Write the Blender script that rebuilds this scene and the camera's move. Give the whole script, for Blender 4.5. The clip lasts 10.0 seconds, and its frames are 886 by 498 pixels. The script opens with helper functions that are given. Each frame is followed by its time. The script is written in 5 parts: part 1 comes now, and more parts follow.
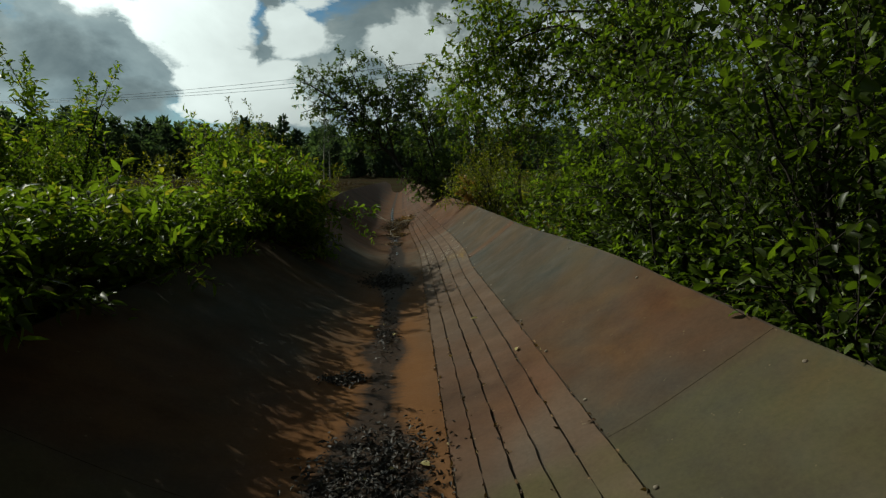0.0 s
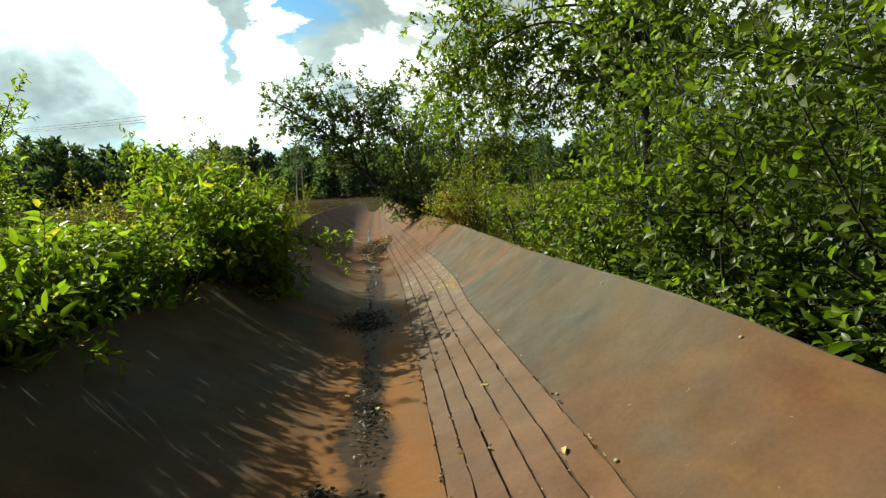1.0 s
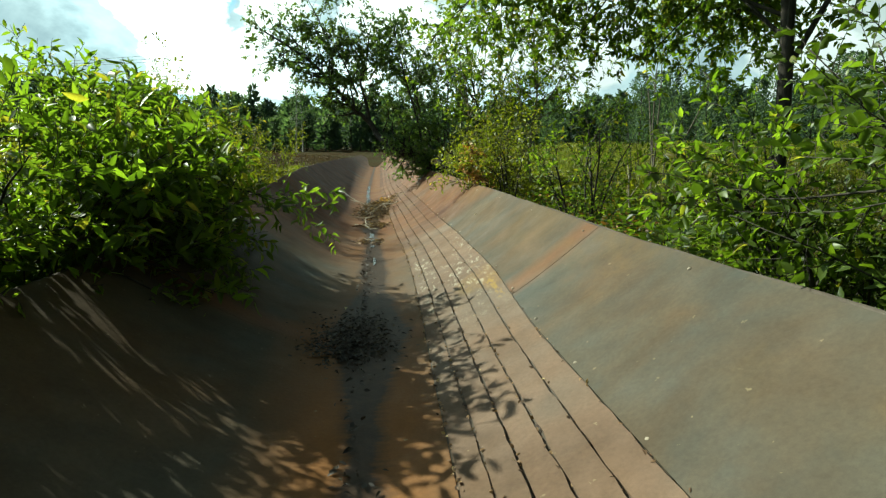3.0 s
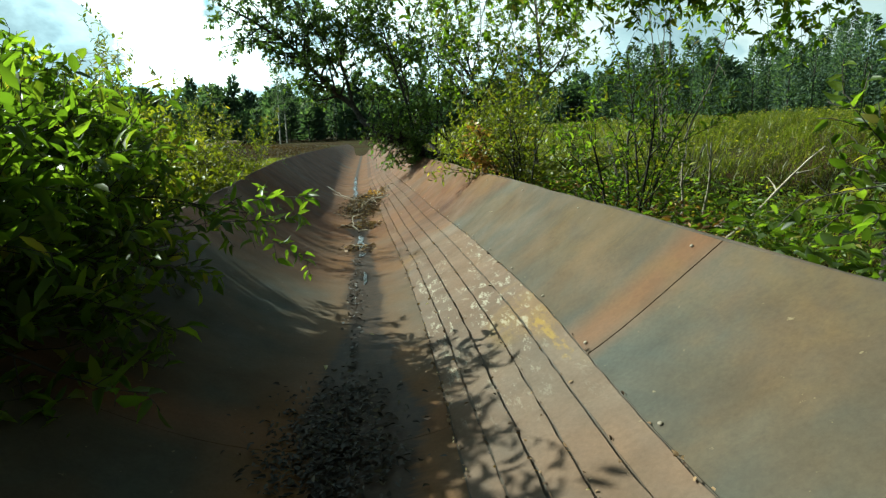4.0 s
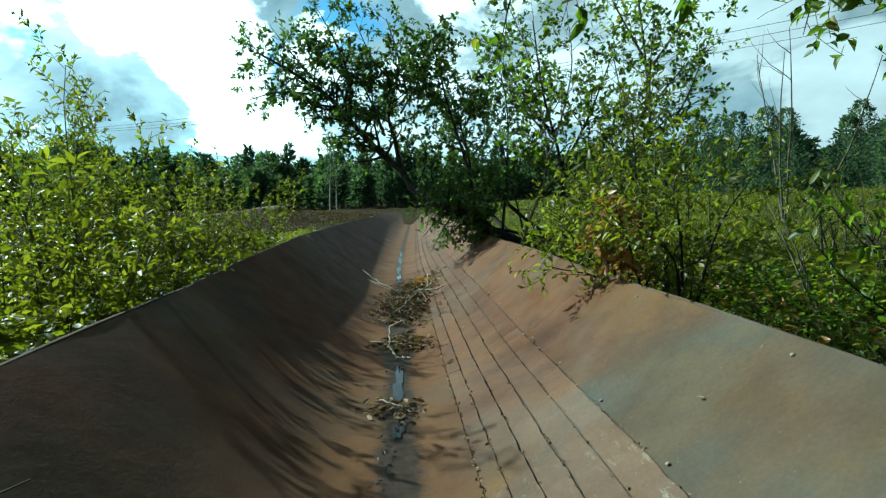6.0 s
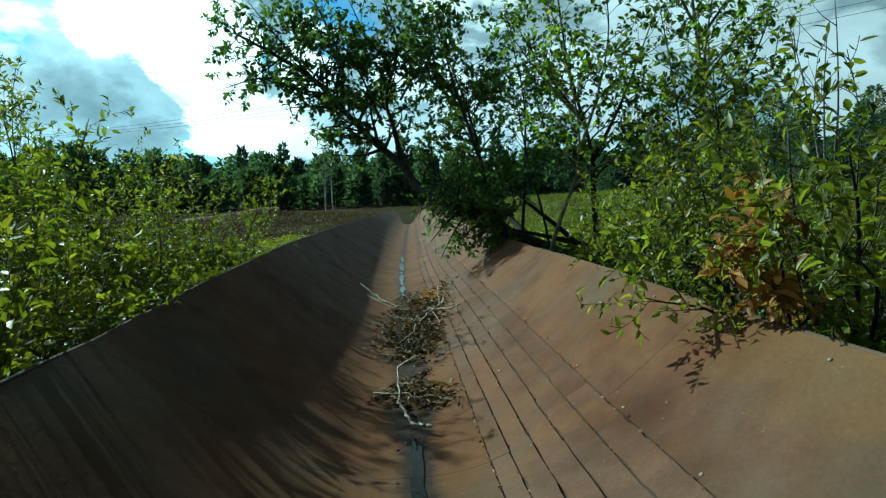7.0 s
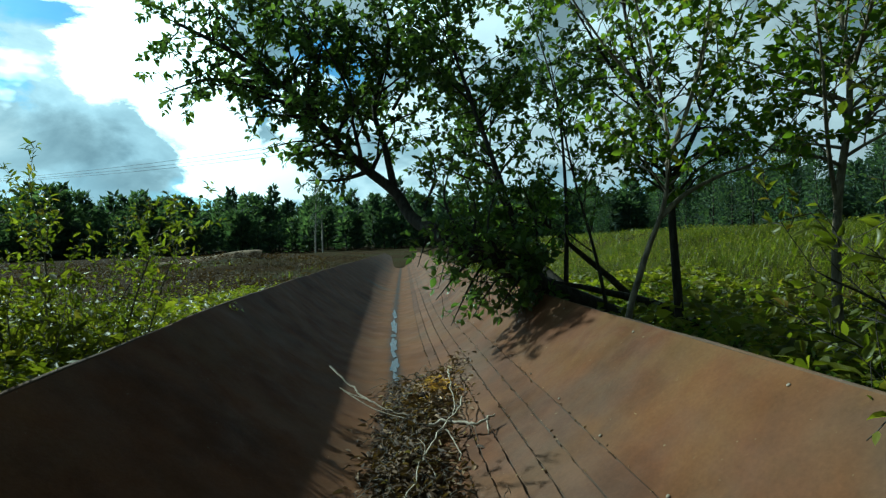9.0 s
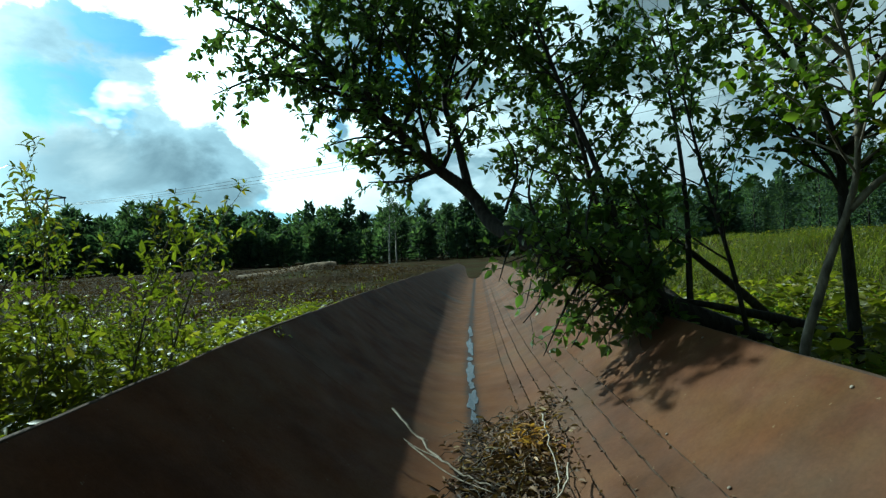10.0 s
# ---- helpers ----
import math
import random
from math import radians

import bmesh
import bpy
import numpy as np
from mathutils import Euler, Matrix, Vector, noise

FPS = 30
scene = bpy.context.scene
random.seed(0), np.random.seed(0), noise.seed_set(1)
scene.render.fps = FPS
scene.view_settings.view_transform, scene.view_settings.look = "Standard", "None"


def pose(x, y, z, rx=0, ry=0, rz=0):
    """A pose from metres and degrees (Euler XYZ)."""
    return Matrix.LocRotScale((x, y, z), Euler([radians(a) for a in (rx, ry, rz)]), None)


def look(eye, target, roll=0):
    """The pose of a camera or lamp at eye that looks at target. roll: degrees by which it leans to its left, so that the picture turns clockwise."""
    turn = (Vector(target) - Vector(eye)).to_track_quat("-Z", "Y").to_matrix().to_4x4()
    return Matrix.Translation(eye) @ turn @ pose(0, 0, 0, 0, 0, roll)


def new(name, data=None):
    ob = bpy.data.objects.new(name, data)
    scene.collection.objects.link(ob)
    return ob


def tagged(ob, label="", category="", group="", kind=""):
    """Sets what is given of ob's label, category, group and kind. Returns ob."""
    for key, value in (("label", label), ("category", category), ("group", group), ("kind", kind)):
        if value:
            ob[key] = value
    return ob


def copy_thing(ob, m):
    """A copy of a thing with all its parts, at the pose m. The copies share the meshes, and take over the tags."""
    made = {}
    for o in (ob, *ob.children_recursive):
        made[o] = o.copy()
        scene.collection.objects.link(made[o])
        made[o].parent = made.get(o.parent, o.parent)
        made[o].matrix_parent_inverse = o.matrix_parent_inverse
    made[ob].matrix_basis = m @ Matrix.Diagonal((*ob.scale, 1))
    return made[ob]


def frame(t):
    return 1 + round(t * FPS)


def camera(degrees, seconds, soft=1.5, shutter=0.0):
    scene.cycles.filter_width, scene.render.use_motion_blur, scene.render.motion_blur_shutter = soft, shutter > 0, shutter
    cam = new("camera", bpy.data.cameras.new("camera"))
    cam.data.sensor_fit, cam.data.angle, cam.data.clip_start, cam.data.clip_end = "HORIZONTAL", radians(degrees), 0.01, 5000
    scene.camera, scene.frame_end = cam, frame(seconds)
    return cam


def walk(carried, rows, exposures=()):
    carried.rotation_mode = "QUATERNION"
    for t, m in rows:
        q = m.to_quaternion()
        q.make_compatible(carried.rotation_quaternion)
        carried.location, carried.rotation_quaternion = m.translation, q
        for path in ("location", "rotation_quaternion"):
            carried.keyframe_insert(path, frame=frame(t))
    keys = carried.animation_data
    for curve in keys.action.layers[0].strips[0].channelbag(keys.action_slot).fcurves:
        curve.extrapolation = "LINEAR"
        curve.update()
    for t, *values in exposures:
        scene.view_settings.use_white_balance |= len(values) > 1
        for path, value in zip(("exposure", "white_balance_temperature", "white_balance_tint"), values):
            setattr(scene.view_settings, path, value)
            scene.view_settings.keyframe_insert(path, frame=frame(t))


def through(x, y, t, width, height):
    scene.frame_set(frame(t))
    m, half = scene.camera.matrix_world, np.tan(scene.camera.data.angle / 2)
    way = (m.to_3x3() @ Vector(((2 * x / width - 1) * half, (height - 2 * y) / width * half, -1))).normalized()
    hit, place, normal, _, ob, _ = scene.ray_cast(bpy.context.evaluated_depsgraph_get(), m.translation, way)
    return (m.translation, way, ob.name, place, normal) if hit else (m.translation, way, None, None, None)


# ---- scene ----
cam = camera(77.8, 10.0, 1.3)
PATH = [
    (0, (0.061, -0.076, 0.975), (0.221, 1.897, 0.691), -0.4),
    (0.5, (0.06, 0.285, 0.968), (0.282, 2.233, 0.573), -2.7),
    (1, (0.057, 0.601, 0.98), (0.299, 2.573, 0.752), -2.6),
    (1.5, (0.005, 0.971, 0.975), (0.285, 2.917, 0.609), -0.1),
    (2, (0.015, 1.263, 0.98), (0.377, 3.201, 0.641), -1.3),
    (2.2, (0.012, 1.422, 0.972), (0.268, 3.375, 0.623), -1.2),
    (3.3, (0.072, 2.237, 0.884), (0.29, 4.19, 0.51), 0.7),
    (3.5, (0.056, 2.392, 0.891), (0.19, 4.36, 0.558), 0.2),
    (4, (0.072, 2.908, 0.87), (0.339, 4.844, 0.445), -2.4),
    (4.5, (0.085, 3.344, 0.912), (0.206, 5.318, 0.611), -2.8),
    (5, (0.08, 3.813, 0.898), (0.282, 5.781, 0.603), -0.8),
    (5.5, (0.103, 4.241, 0.94), (0.191, 6.228, 0.732), -0.7),
    (5.7, (0.11, 4.443, 0.91), (0.236, 6.431, 0.727), -0.7),
    (6.8, (0.0, 5.439, 0.874), (0.058, 7.43, 0.698), -3.1),
    (7, (0.017, 5.61, 0.9), (0.142, 7.597, 0.712), -2.3),
    (7.3, (0.014, 5.832, 0.882), (0.204, 7.82, 0.982), 1.9),
    (7.5, (0.045, 6.074, 0.874), (0.111, 8.073, 0.873), -2.1),
    (8, (0.036, 6.436, 0.865), (0.213, 8.428, 0.823), -1.2),
    (8.5, (0.065, 6.832, 0.868), (0.134, 8.83, 0.904), -1.4),
    (9, (0.003, 7.178, 0.874), (0.163, 9.171, 0.84), -2.3),
    (9.5, (0.042, 7.552, 0.854), (0.151, 9.548, 0.907), -2.0),
    (10, (-0.018, 7.834, 0.873), (-0.121, 9.831, 0.886), -3.2),
]
walk(cam, [(t, look(eye, target, roll)) for t, eye, target, roll in PATH],
     [(0, -0.75, 6500, -2), (0.5, 0.40, 7400, 0), (1, 0.88, 7000, -3), (2, 0.95, 6600, -11), (3.5, 1.08, 6100, -13), (5.5, 0.88, 5350, -18), (7, 0.40, 4950, -25), (8, 0.28, 5150, -22), (10, 0.2, 5150, -17)])

# ---------------------------------------------------------------- light
SUN_AZ, SUN_EL = radians(-53.0), radians(31.0)      # azimuth from +y, negative to the left
SUN_DIR = Vector((math.sin(SUN_AZ) * math.cos(SUN_EL), math.cos(SUN_AZ) * math.cos(SUN_EL), math.sin(SUN_EL)))
sun = new("sun", bpy.data.lights.new("sun", "SUN"))
sun.data.energy, sun.data.angle, sun.data.color = 5.0, radians(0.6), (1.0, 0.93, 0.82)
sun.matrix_world = look((0, 0, 30), Vector((0, 0, 30)) - SUN_DIR)

world = bpy.data.worlds.new("world")
scene.world = world
world.use_nodes = True
wt = world.node_tree
wt.nodes.clear()


def node(tree, kind, **values):
    n = tree.nodes.new(kind)
    for key, value in values.items():
        if key in n.inputs:
            n.inputs[key].default_value = value
    return n


def join(tree, a, b):
    tree.links.new(a, b)


def ramp(tree, fac, stops):
    r = tree.nodes.new("ShaderNodeValToRGB")
    while len(r.color_ramp.elements) < len(stops):
        r.color_ramp.elements.new(0.5)
    for e, (p, c) in zip(r.color_ramp.elements, stops):
        e.position = p
        e.color = (*c, 1) if isinstance(c, tuple) else (c, c, c, 1)
    join(tree, fac, r.inputs["Fac"])
    return r.outputs["Color"]


def calc(tree, op, a, b=None, c=None, clamp=False):
    m = tree.nodes.new("ShaderNodeMath")
    m.operation, m.use_clamp = op, clamp
    for i, v in enumerate((a, b, c)):
        if v is None:
            continue
        if isinstance(v, (int, float)):
            m.inputs[i].default_value = v
        else:
            join(tree, v, m.inputs[i])
    return m.outputs[0]


def blend(tree, fac, a, b, how="MIX"):
    m = tree.nodes.new("ShaderNodeMix")
    m.data_type, m.blend_type = "RGBA", how
    for sock, v in ((m.inputs[0], fac), (m.inputs[6], a), (m.inputs[7], b)):
        if isinstance(v, (int, float)):
            sock.default_value = v
        elif isinstance(v, tuple):
            sock.default_value = (*v, 1)
        else:
            join(tree, v, sock)
    return m.outputs[2]


def grain(tree, vec, scale, detail=4.0, rough=0.55, distortion=0.0):
    n = node(tree, "ShaderNodeTexNoise", Scale=scale, Detail=detail, Roughness=rough, Distortion=distortion)
    join(tree, vec, n.inputs["Vector"])
    return n.outputs["Fac"]


def stretch(tree, vec, sx, sy, sz):
    m = node(tree, "ShaderNodeVectorMath")
    m.operation = "MULTIPLY"
    m.inputs[1].default_value = (sx, sy, sz)
    join(tree, vec, m.inputs[0])
    return m.outputs[0]


# sky: grey-blue cloud sheet with towering white cumulus towards the sun and a few blue holes
sky = wt.nodes.new("ShaderNodeTexSky")
sky.sky_type, sky.sun_disc = "NISHITA", False
sky.sun_elevation, sky.sun_rotation = SUN_EL, SUN_AZ
sky.air_density, sky.dust_density, sky.ozone_density = 1.0, 0.6, 1.5
coord = wt.nodes.new("ShaderNodeTexCoord")
sep = wt.nodes.new("ShaderNodeSeparateXYZ")
join(wt, coord.outputs["Generated"], sep.inputs[0])
way = coord.outputs["Generated"]
billow = grain(wt, stretch(wt, way, 1, 1, 1.7), 5.0, 9.0, 0.56, 0.25)
lumps = grain(wt, stretch(wt, way, 1, 1, 1.9), 2.6, 5.0, 0.5)
heading = calc(wt, "ADD", calc(wt, "MULTIPLY", calc(wt, "ARCTAN2", sep.outputs["X"], sep.outputs["Y"]), 57.2958), calc(wt, "MULTIPLY_ADD", billow, 22.0, -11.0))
rising = calc(wt, "ADD", calc(wt, "MULTIPLY", calc(wt, "ARCSINE", sep.outputs["Z"]), 57.2958), calc(wt, "MULTIPLY_ADD", grain(wt, stretch(wt, way, 1, 1, 1.7), 6.3, 9.0, 0.56, 0.25), 14.0, -7.0))


def mass(az, el, wide, tall):
    """1 in the middle of a cloud or hole at that heading and height in degrees, 0 outside it."""
    a = calc(wt, "MULTIPLY", calc(wt, "SUBTRACT", heading, az), 1 / wide)
    b = calc(wt, "MULTIPLY", calc(wt, "SUBTRACT", rising, el), 1 / tall)
    return calc(wt, "SUBTRACT", 1.0, calc(wt, "ADD", calc(wt, "MULTIPLY", a, a), calc(wt, "MULTIPLY", b, b)))


def gathered(places):
    total = mass(*places[0])
    for place in places[1:]:
        total = calc(wt, "MAXIMUM", total, mass(*place))
    return total


toward = wt.nodes.new("ShaderNodeVectorMath")
toward.operation = "DOT_PRODUCT"
toward.inputs[1].default_value = SUN_DIR
join(wt, way, toward.inputs[0])
facing = calc(wt, "MULTIPLY_ADD", toward.outputs["Value"], 0.5, 0.5, True)
near_sun = calc(wt, "POWER", calc(wt, "MAXIMUM", toward.outputs["Value"], 0.0), 5.0)
up = calc(wt, "MAXIMUM", sep.outputs["Z"], 0.0)
# cloud sheet
sheet_tone = ramp(wt, billow, [(0.34, (0.36, 0.47, 0.54)), (0.50, (0.62, 0.76, 0.83)), (0.62, (0.92, 1.02, 1.05))])
bank = ramp(wt, gathered([(-34, 9, 8, 5), (-25, 4.5, 8, 2.6), (-58, 10, 12, 6)]), [(0.0, 1.0), (0.8, 0.66)])
sheet_tone = blend(wt, 1.0, sheet_tone, bank, "MULTIPLY")
sheet_light = calc(wt, "MULTIPLY_ADD", near_sun, 1.1, calc(wt, "MULTIPLY_ADD", calc(wt, "MULTIPLY", calc(wt, "POWER", calc(wt, "SUBTRACT", 1.0, up), 3.0), facing), 1.75, 0.07))
cloud = blend(wt, 1.0, sheet_tone, sheet_light, "MULTIPLY")
# blue holes
sky_blue = blend(wt, 1.0, sky.outputs[0], (0.07, 0.13, 0.165), "MULTIPLY")
holes = calc(wt, "MAXIMUM", gathered([(-16.2, 13.5, 2.6, 2.2), (-7, 18, 6, 3), (-32, 20, 5, 2.6), (-36, 15, 4, 3)]), calc(wt, "MULTIPLY_ADD", lumps, 9.0, -5.6))
cloud = blend(wt, ramp(wt, holes, [(-0.3, 0.0), (0.9, 0.85)]), cloud, sky_blue)
# white cumulus
towers = calc(wt, "MAXIMUM", gathered([(-33, 27, 12, 6), (-23, 20, 7, 7), (-20, 14, 5, 6), (-18, 8, 4.5, 2.6), (-12, 7.5, 4.5, 3), (-10, 13.5, 4.5, 4), (3, 12, 8, 4), (-48, 24, 10, 9), (17, 9, 9, 4.5), (29, 16, 11, 6), (9, 21, 8, 5), (40, 9, 7, 5)]), calc(wt, "MULTIPLY_ADD", lumps, -9.0, 3.4))
white_light = calc(wt, "MULTIPLY_ADD", near_sun, 4.4, calc(wt, "MULTIPLY", calc(wt, "MULTIPLY_ADD", billow, 2.0, 0.35), facing))
white = blend(wt, 1.0, (0.94, 1.0, 1.02), white_light, "MULTIPLY")
back = wt.nodes.new("ShaderNodeBackground")
back.inputs["Strength"].default_value = 0.62
join(wt, blend(wt, ramp(wt, towers, [(-0.15, 0.0), (0.4, 1.0)]), cloud, white), back.inputs["Color"])
out = wt.nodes.new("ShaderNodeOutputWorld")
join(wt, back.outputs[0], out.inputs[0])

# ---------------------------------------------------------------- materials


def material(name, rough=0.6, spec=0.4):
    m = bpy.data.materials.new(name)
    m.use_nodes = True
    t = m.node_tree
    b = t.nodes["Principled BSDF"]
    b.inputs["Roughness"].default_value = rough
    b.inputs["Specular IOR Level"].default_value = spec
    where = t.nodes.new("ShaderNodeNewGeometry")
    return m, t, b, where.outputs["Position"], where.outputs["Random Per Island"]


def bumped(t, b, height, strength=0.3, distance=0.01):
    n = node(t, "ShaderNodeBump", Strength=strength, Distance=distance)
    join(t, height, n.inputs["Height"])
    join(t, n.outputs[0], b.inputs["Normal"])


def leafy(name, dark, mid, light, through=0.4, odd=None, rough=0.42):
    """Leaf blade: each leaf takes its own tone, light shines through it."""
    m, t, b, pos, isle = material(name, rough, 0.45)
    stops = [(0.0, dark), (0.5, mid), (0.93, light)]
    if odd:
        stops.append((0.975, odd))
    tone = ramp(t, isle, stops)
    patch = blend(t, 1.0, ramp(t, grain(t, pos, 2.2, 2.0), [(0.3, 0.7), (0.7, 1.2)]), ramp(t, grain(t, pos, 0.45, 3.0), [(0.36, 0.72), (0.64, 1.2)]), "MULTIPLY")
    tone = blend(t, 1.0, tone, patch, "MULTIPLY")
    tone = blend(t, 1.0, tone, (0.62, 0.62, 0.62), "MULTIPLY")
    join(t, tone, b.inputs["Base Color"])
    tr = t.nodes.new("ShaderNodeBsdfTranslucent")
    join(t, blend(t, 1.0, tone, (1.5, 1.6, 0.6), "MULTIPLY"), tr.inputs["Color"])
    mix = t.nodes.new("ShaderNodeMixShader")
    mix.inputs[0].default_value = through
    join(t, b.outputs[0], mix.inputs[1])
    join(t, tr.outputs[0], mix.inputs[2])
    join(t, mix.outputs[0], t.nodes["Material Output"].inputs["Surface"])
    return m


LEAF_BUSH = leafy("leaf_bush", (0.0935, 0.154, 0.0187), (0.165, 0.253, 0.0308), (0.264, 0.3575, 0.0473), 0.68, (0.418, 0.374, 0.066))
LEAF_DARK = leafy("leaf_dark", (0.0616, 0.0952, 0.0157), (0.112, 0.1736, 0.0224), (0.2016, 0.2912, 0.0336), 0.54)
LEAF_LIGHT = leafy("leaf_light", (0.12, 0.145, 0.014), (0.2, 0.235, 0.022), (0.32, 0.335, 0.04), 0.58, (0.4, 0.3, 0.05))
LEAF_WILLOW = leafy("leaf_willow", (0.0897, 0.1495, 0.0448), (0.1375, 0.2168, 0.0598), (0.2168, 0.3065, 0.0822), 0.52)
LEAF_HERB = leafy("leaf_herb", (0.14, 0.16, 0.015), (0.23, 0.245, 0.022), (0.35, 0.34, 0.04), 0.55, (0.42, 0.36, 0.06), 0.48)
LEAF_DEAD = leafy("leaf_dead", (0.24, 0.11, 0.035), (0.5, 0.25, 0.07), (0.7, 0.4, 0.13), 0.35)
LITTER = leafy("litter_leaf", (0.05, 0.027, 0.015), (0.19, 0.105, 0.05), (0.42, 0.26, 0.13), 0.15, (0.55, 0.42, 0.2), 0.75)
LITTER_WET = leafy("wet_litter", (0.010, 0.007, 0.004), (0.024, 0.015, 0.009), (0.06, 0.038, 0.02), 0.05, (0.13, 0.095, 0.04), 0.6)
HEATH = leafy("heath_sprig", (0.05, 0.026, 0.01), (0.1, 0.054, 0.019), (0.15, 0.095, 0.03), 0.2, None, 0.8)
GRASS = leafy("grass_blade", (0.1092, 0.1404, 0.0156), (0.1716, 0.2028, 0.0234), (0.2574, 0.2652, 0.0429), 0.58, (0.312, 0.2652, 0.1092))
DRY_GRASS = leafy("dry_grass", (0.0553, 0.034, 0.0127), (0.0978, 0.0612, 0.0221), (0.153, 0.1062, 0.0382), 0.25, None, 0.8)
# aerial haze is painted into these two foliage colours: lighter, bluer green
HAZY_LEAF = leafy("hazy_leaf", (0.075, 0.128, 0.094), (0.112, 0.179, 0.122), (0.162, 0.23, 0.138), 0.45, None, 0.9)
HAZY_NEEDLE = leafy("hazy_needle", (0.062, 0.106, 0.09), (0.093, 0.148, 0.118), (0.13, 0.185, 0.135), 0.4, None, 0.9)


def bark(name, a, b_, c):
    m, t, b, pos, isle = material(name, 0.85, 0.25)
    n = grain(t, stretch(t, pos, 30, 30, 9), 1.0, 6.0, 0.6)
    join(t, ramp(t, n, [(0.3, a), (0.5, b_), (0.72, c)]), b.inputs["Base Color"])
    bumped(t, b, n, 0.6, 0.01)
    return m


BARK = bark("bark_grey", (0.0155, 0.013, 0.0099), (0.0372, 0.0322, 0.0248), (0.0713, 0.062, 0.0496))
BARK_PALE = bark("bark_pale", (0.0372, 0.0322, 0.0248), (0.0992, 0.0868, 0.0651), (0.1736, 0.155, 0.124))
BARK_SLIM = bark("bark_slim", (0.0619, 0.0515, 0.0359), (0.168, 0.1425, 0.0998), (0.3182, 0.2746, 0.195))
BARK_BIRCH = bark("bark_birch", (0.0744, 0.0682, 0.062), (0.31, 0.2976, 0.2728), (0.4464, 0.434, 0.4092))
TWIG = bark("bare_twig", (0.16, 0.132, 0.096), (0.336, 0.288, 0.224), (0.48, 0.44, 0.36))


def steel(name, brown, grey, rusty=0.5, seam=False, lots=False, wet=False):
    """Old rusted sheet: rust-brown and grey mill-scale stretches, blotches, streaks, pitting."""
    m, t, b, pos, isle = material(name, 0.8, 0.14)
    xyz = t.nodes.new("ShaderNodeSeparateXYZ")
    join(t, pos, xyz.inputs[0])
    broad = grain(t, pos, 1.3, 5.0, 0.6, 0.4)
    warm = ramp(t, broad, [(0.34, brown[0]), (0.50, brown[1]), (0.64, brown[2])])
    cool = ramp(t, broad, [(0.34, grey[0]), (0.50, grey[1]), (0.64, grey[2])])
    along = calc(t, "MULTIPLY", calc(t, "SUBTRACT", 7.4, xyz.outputs["Y"]), 0.42, clamp=True)
    along = calc(t, "MINIMUM", along, calc(t, "MULTIPLY_ADD", calc(t, "ABSOLUTE", calc(t, "SUBTRACT", xyz.outputs["Y"], 1.45)), 0.95, 0.06, True))
    along = calc(t, "ADD", along, calc(t, "MULTIPLY", calc(t, "SUBTRACT", grain(t, pos, 0.9, 3.0), 0.5), 2.4))
    base = blend(t, ramp(t, along, [(0.1, 0.0), (0.75, 1.0)]), warm, cool)
    streak = ramp(t, grain(t, stretch(t, pos, 1.4, 4.0, 1.4), 1.0, 5.0, 0.6), [(0.35, 0.86), (0.65, 1.1)])
    base = blend(t, 1.0, base, streak, "MULTIPLY")
    rust = ramp(t, grain(t, pos, 1.9, 6.0, 0.6, 0.6), [(0.50, 0.0), (0.68, 1.0)])
    base = blend(t, calc(t, "MULTIPLY", calc(t, "MULTIPLY", rust, rusty * 1.5), ramp(t, along, [(0.15, 1.0), (0.8, 0.35)])), base, (0.132, 0.066, 0.0231))
    # the plate at the near end is overgrown with olive lichen
    near_end = calc(t, "MULTIPLY", calc(t, "SUBTRACT", 1.10, xyz.outputs["Y"]), 14.0, clamp=True)
    base = blend(t, calc(t, "MULTIPLY", near_end, ramp(t, grain(t, pos, 4.0, 6.0, 0.65), [(0.34, 0.15), (0.62, 0.8)])), base, (0.085, 0.078, 0.036))
    if seam:
        line = calc(t, "SUBTRACT", calc(t, "SUBTRACT", xyz.outputs["Y"], 4.22), calc(t, "MULTIPLY", grain(t, pos, 5.0, 4.0), 0.06))
        band = ramp(t, calc(t, "ABSOLUTE", line), [(0.02, 1.0), (0.13, 0.0)])
        base = blend(t, calc(t, "MULTIPLY", band, 0.5), base, (0.165, 0.07, 0.03))
    base = blend(t, 1.0, base, ramp(t, grain(t, pos, 7.0, 5.0, 0.6), [(0.32, 0.88), (0.68, 1.12)]), "MULTIPLY")
    if lots:
        own = t.nodes.new("ShaderNodeObjectInfo")
        base = blend(t, 1.0, base, ramp(t, own.outputs["Random"], [(0.0, (0.78, 0.72, 0.68)), (0.5, (1.0, 1.0, 1.0)), (1.0, (1.2, 1.14, 1.08))]), "MULTIPLY")
    if wet:
        at = t.nodes.new("ShaderNodeAttribute")
        at.attribute_name = "across"
        off = at.outputs["Fac"]
        rim = calc(t, "MULTIPLY", ramp(t, off, [(0.66, 0.0), (0.93, 1.0)]), ramp(t, grain(t, pos, 2.6, 5.0, 0.6, 0.6), [(0.48, 0.0), (0.60, 0.35)]))
        base = blend(t, rim, base, (0.1254, 0.0825, 0.0297))
        wide = calc(t, "ADD", calc(t, "ABSOLUTE", off), calc(t, "MULTIPLY", calc(t, "SUBTRACT", grain(t, pos, 2.0, 4.0), 0.5), 0.25))
        wash = calc(t, "MULTIPLY", ramp(t, wide, [(0.12, 0.9), (0.36, 0.0)]), ramp(t, calc(t, "MULTIPLY", xyz.outputs["Y"], 0.1), [(0.36, 1.0), (0.52, 0.3)]))
        base = blend(t, wash, base, (0.185, 0.082, 0.026))
    pits = grain(t, pos, 85.0, 5.0, 0.7)
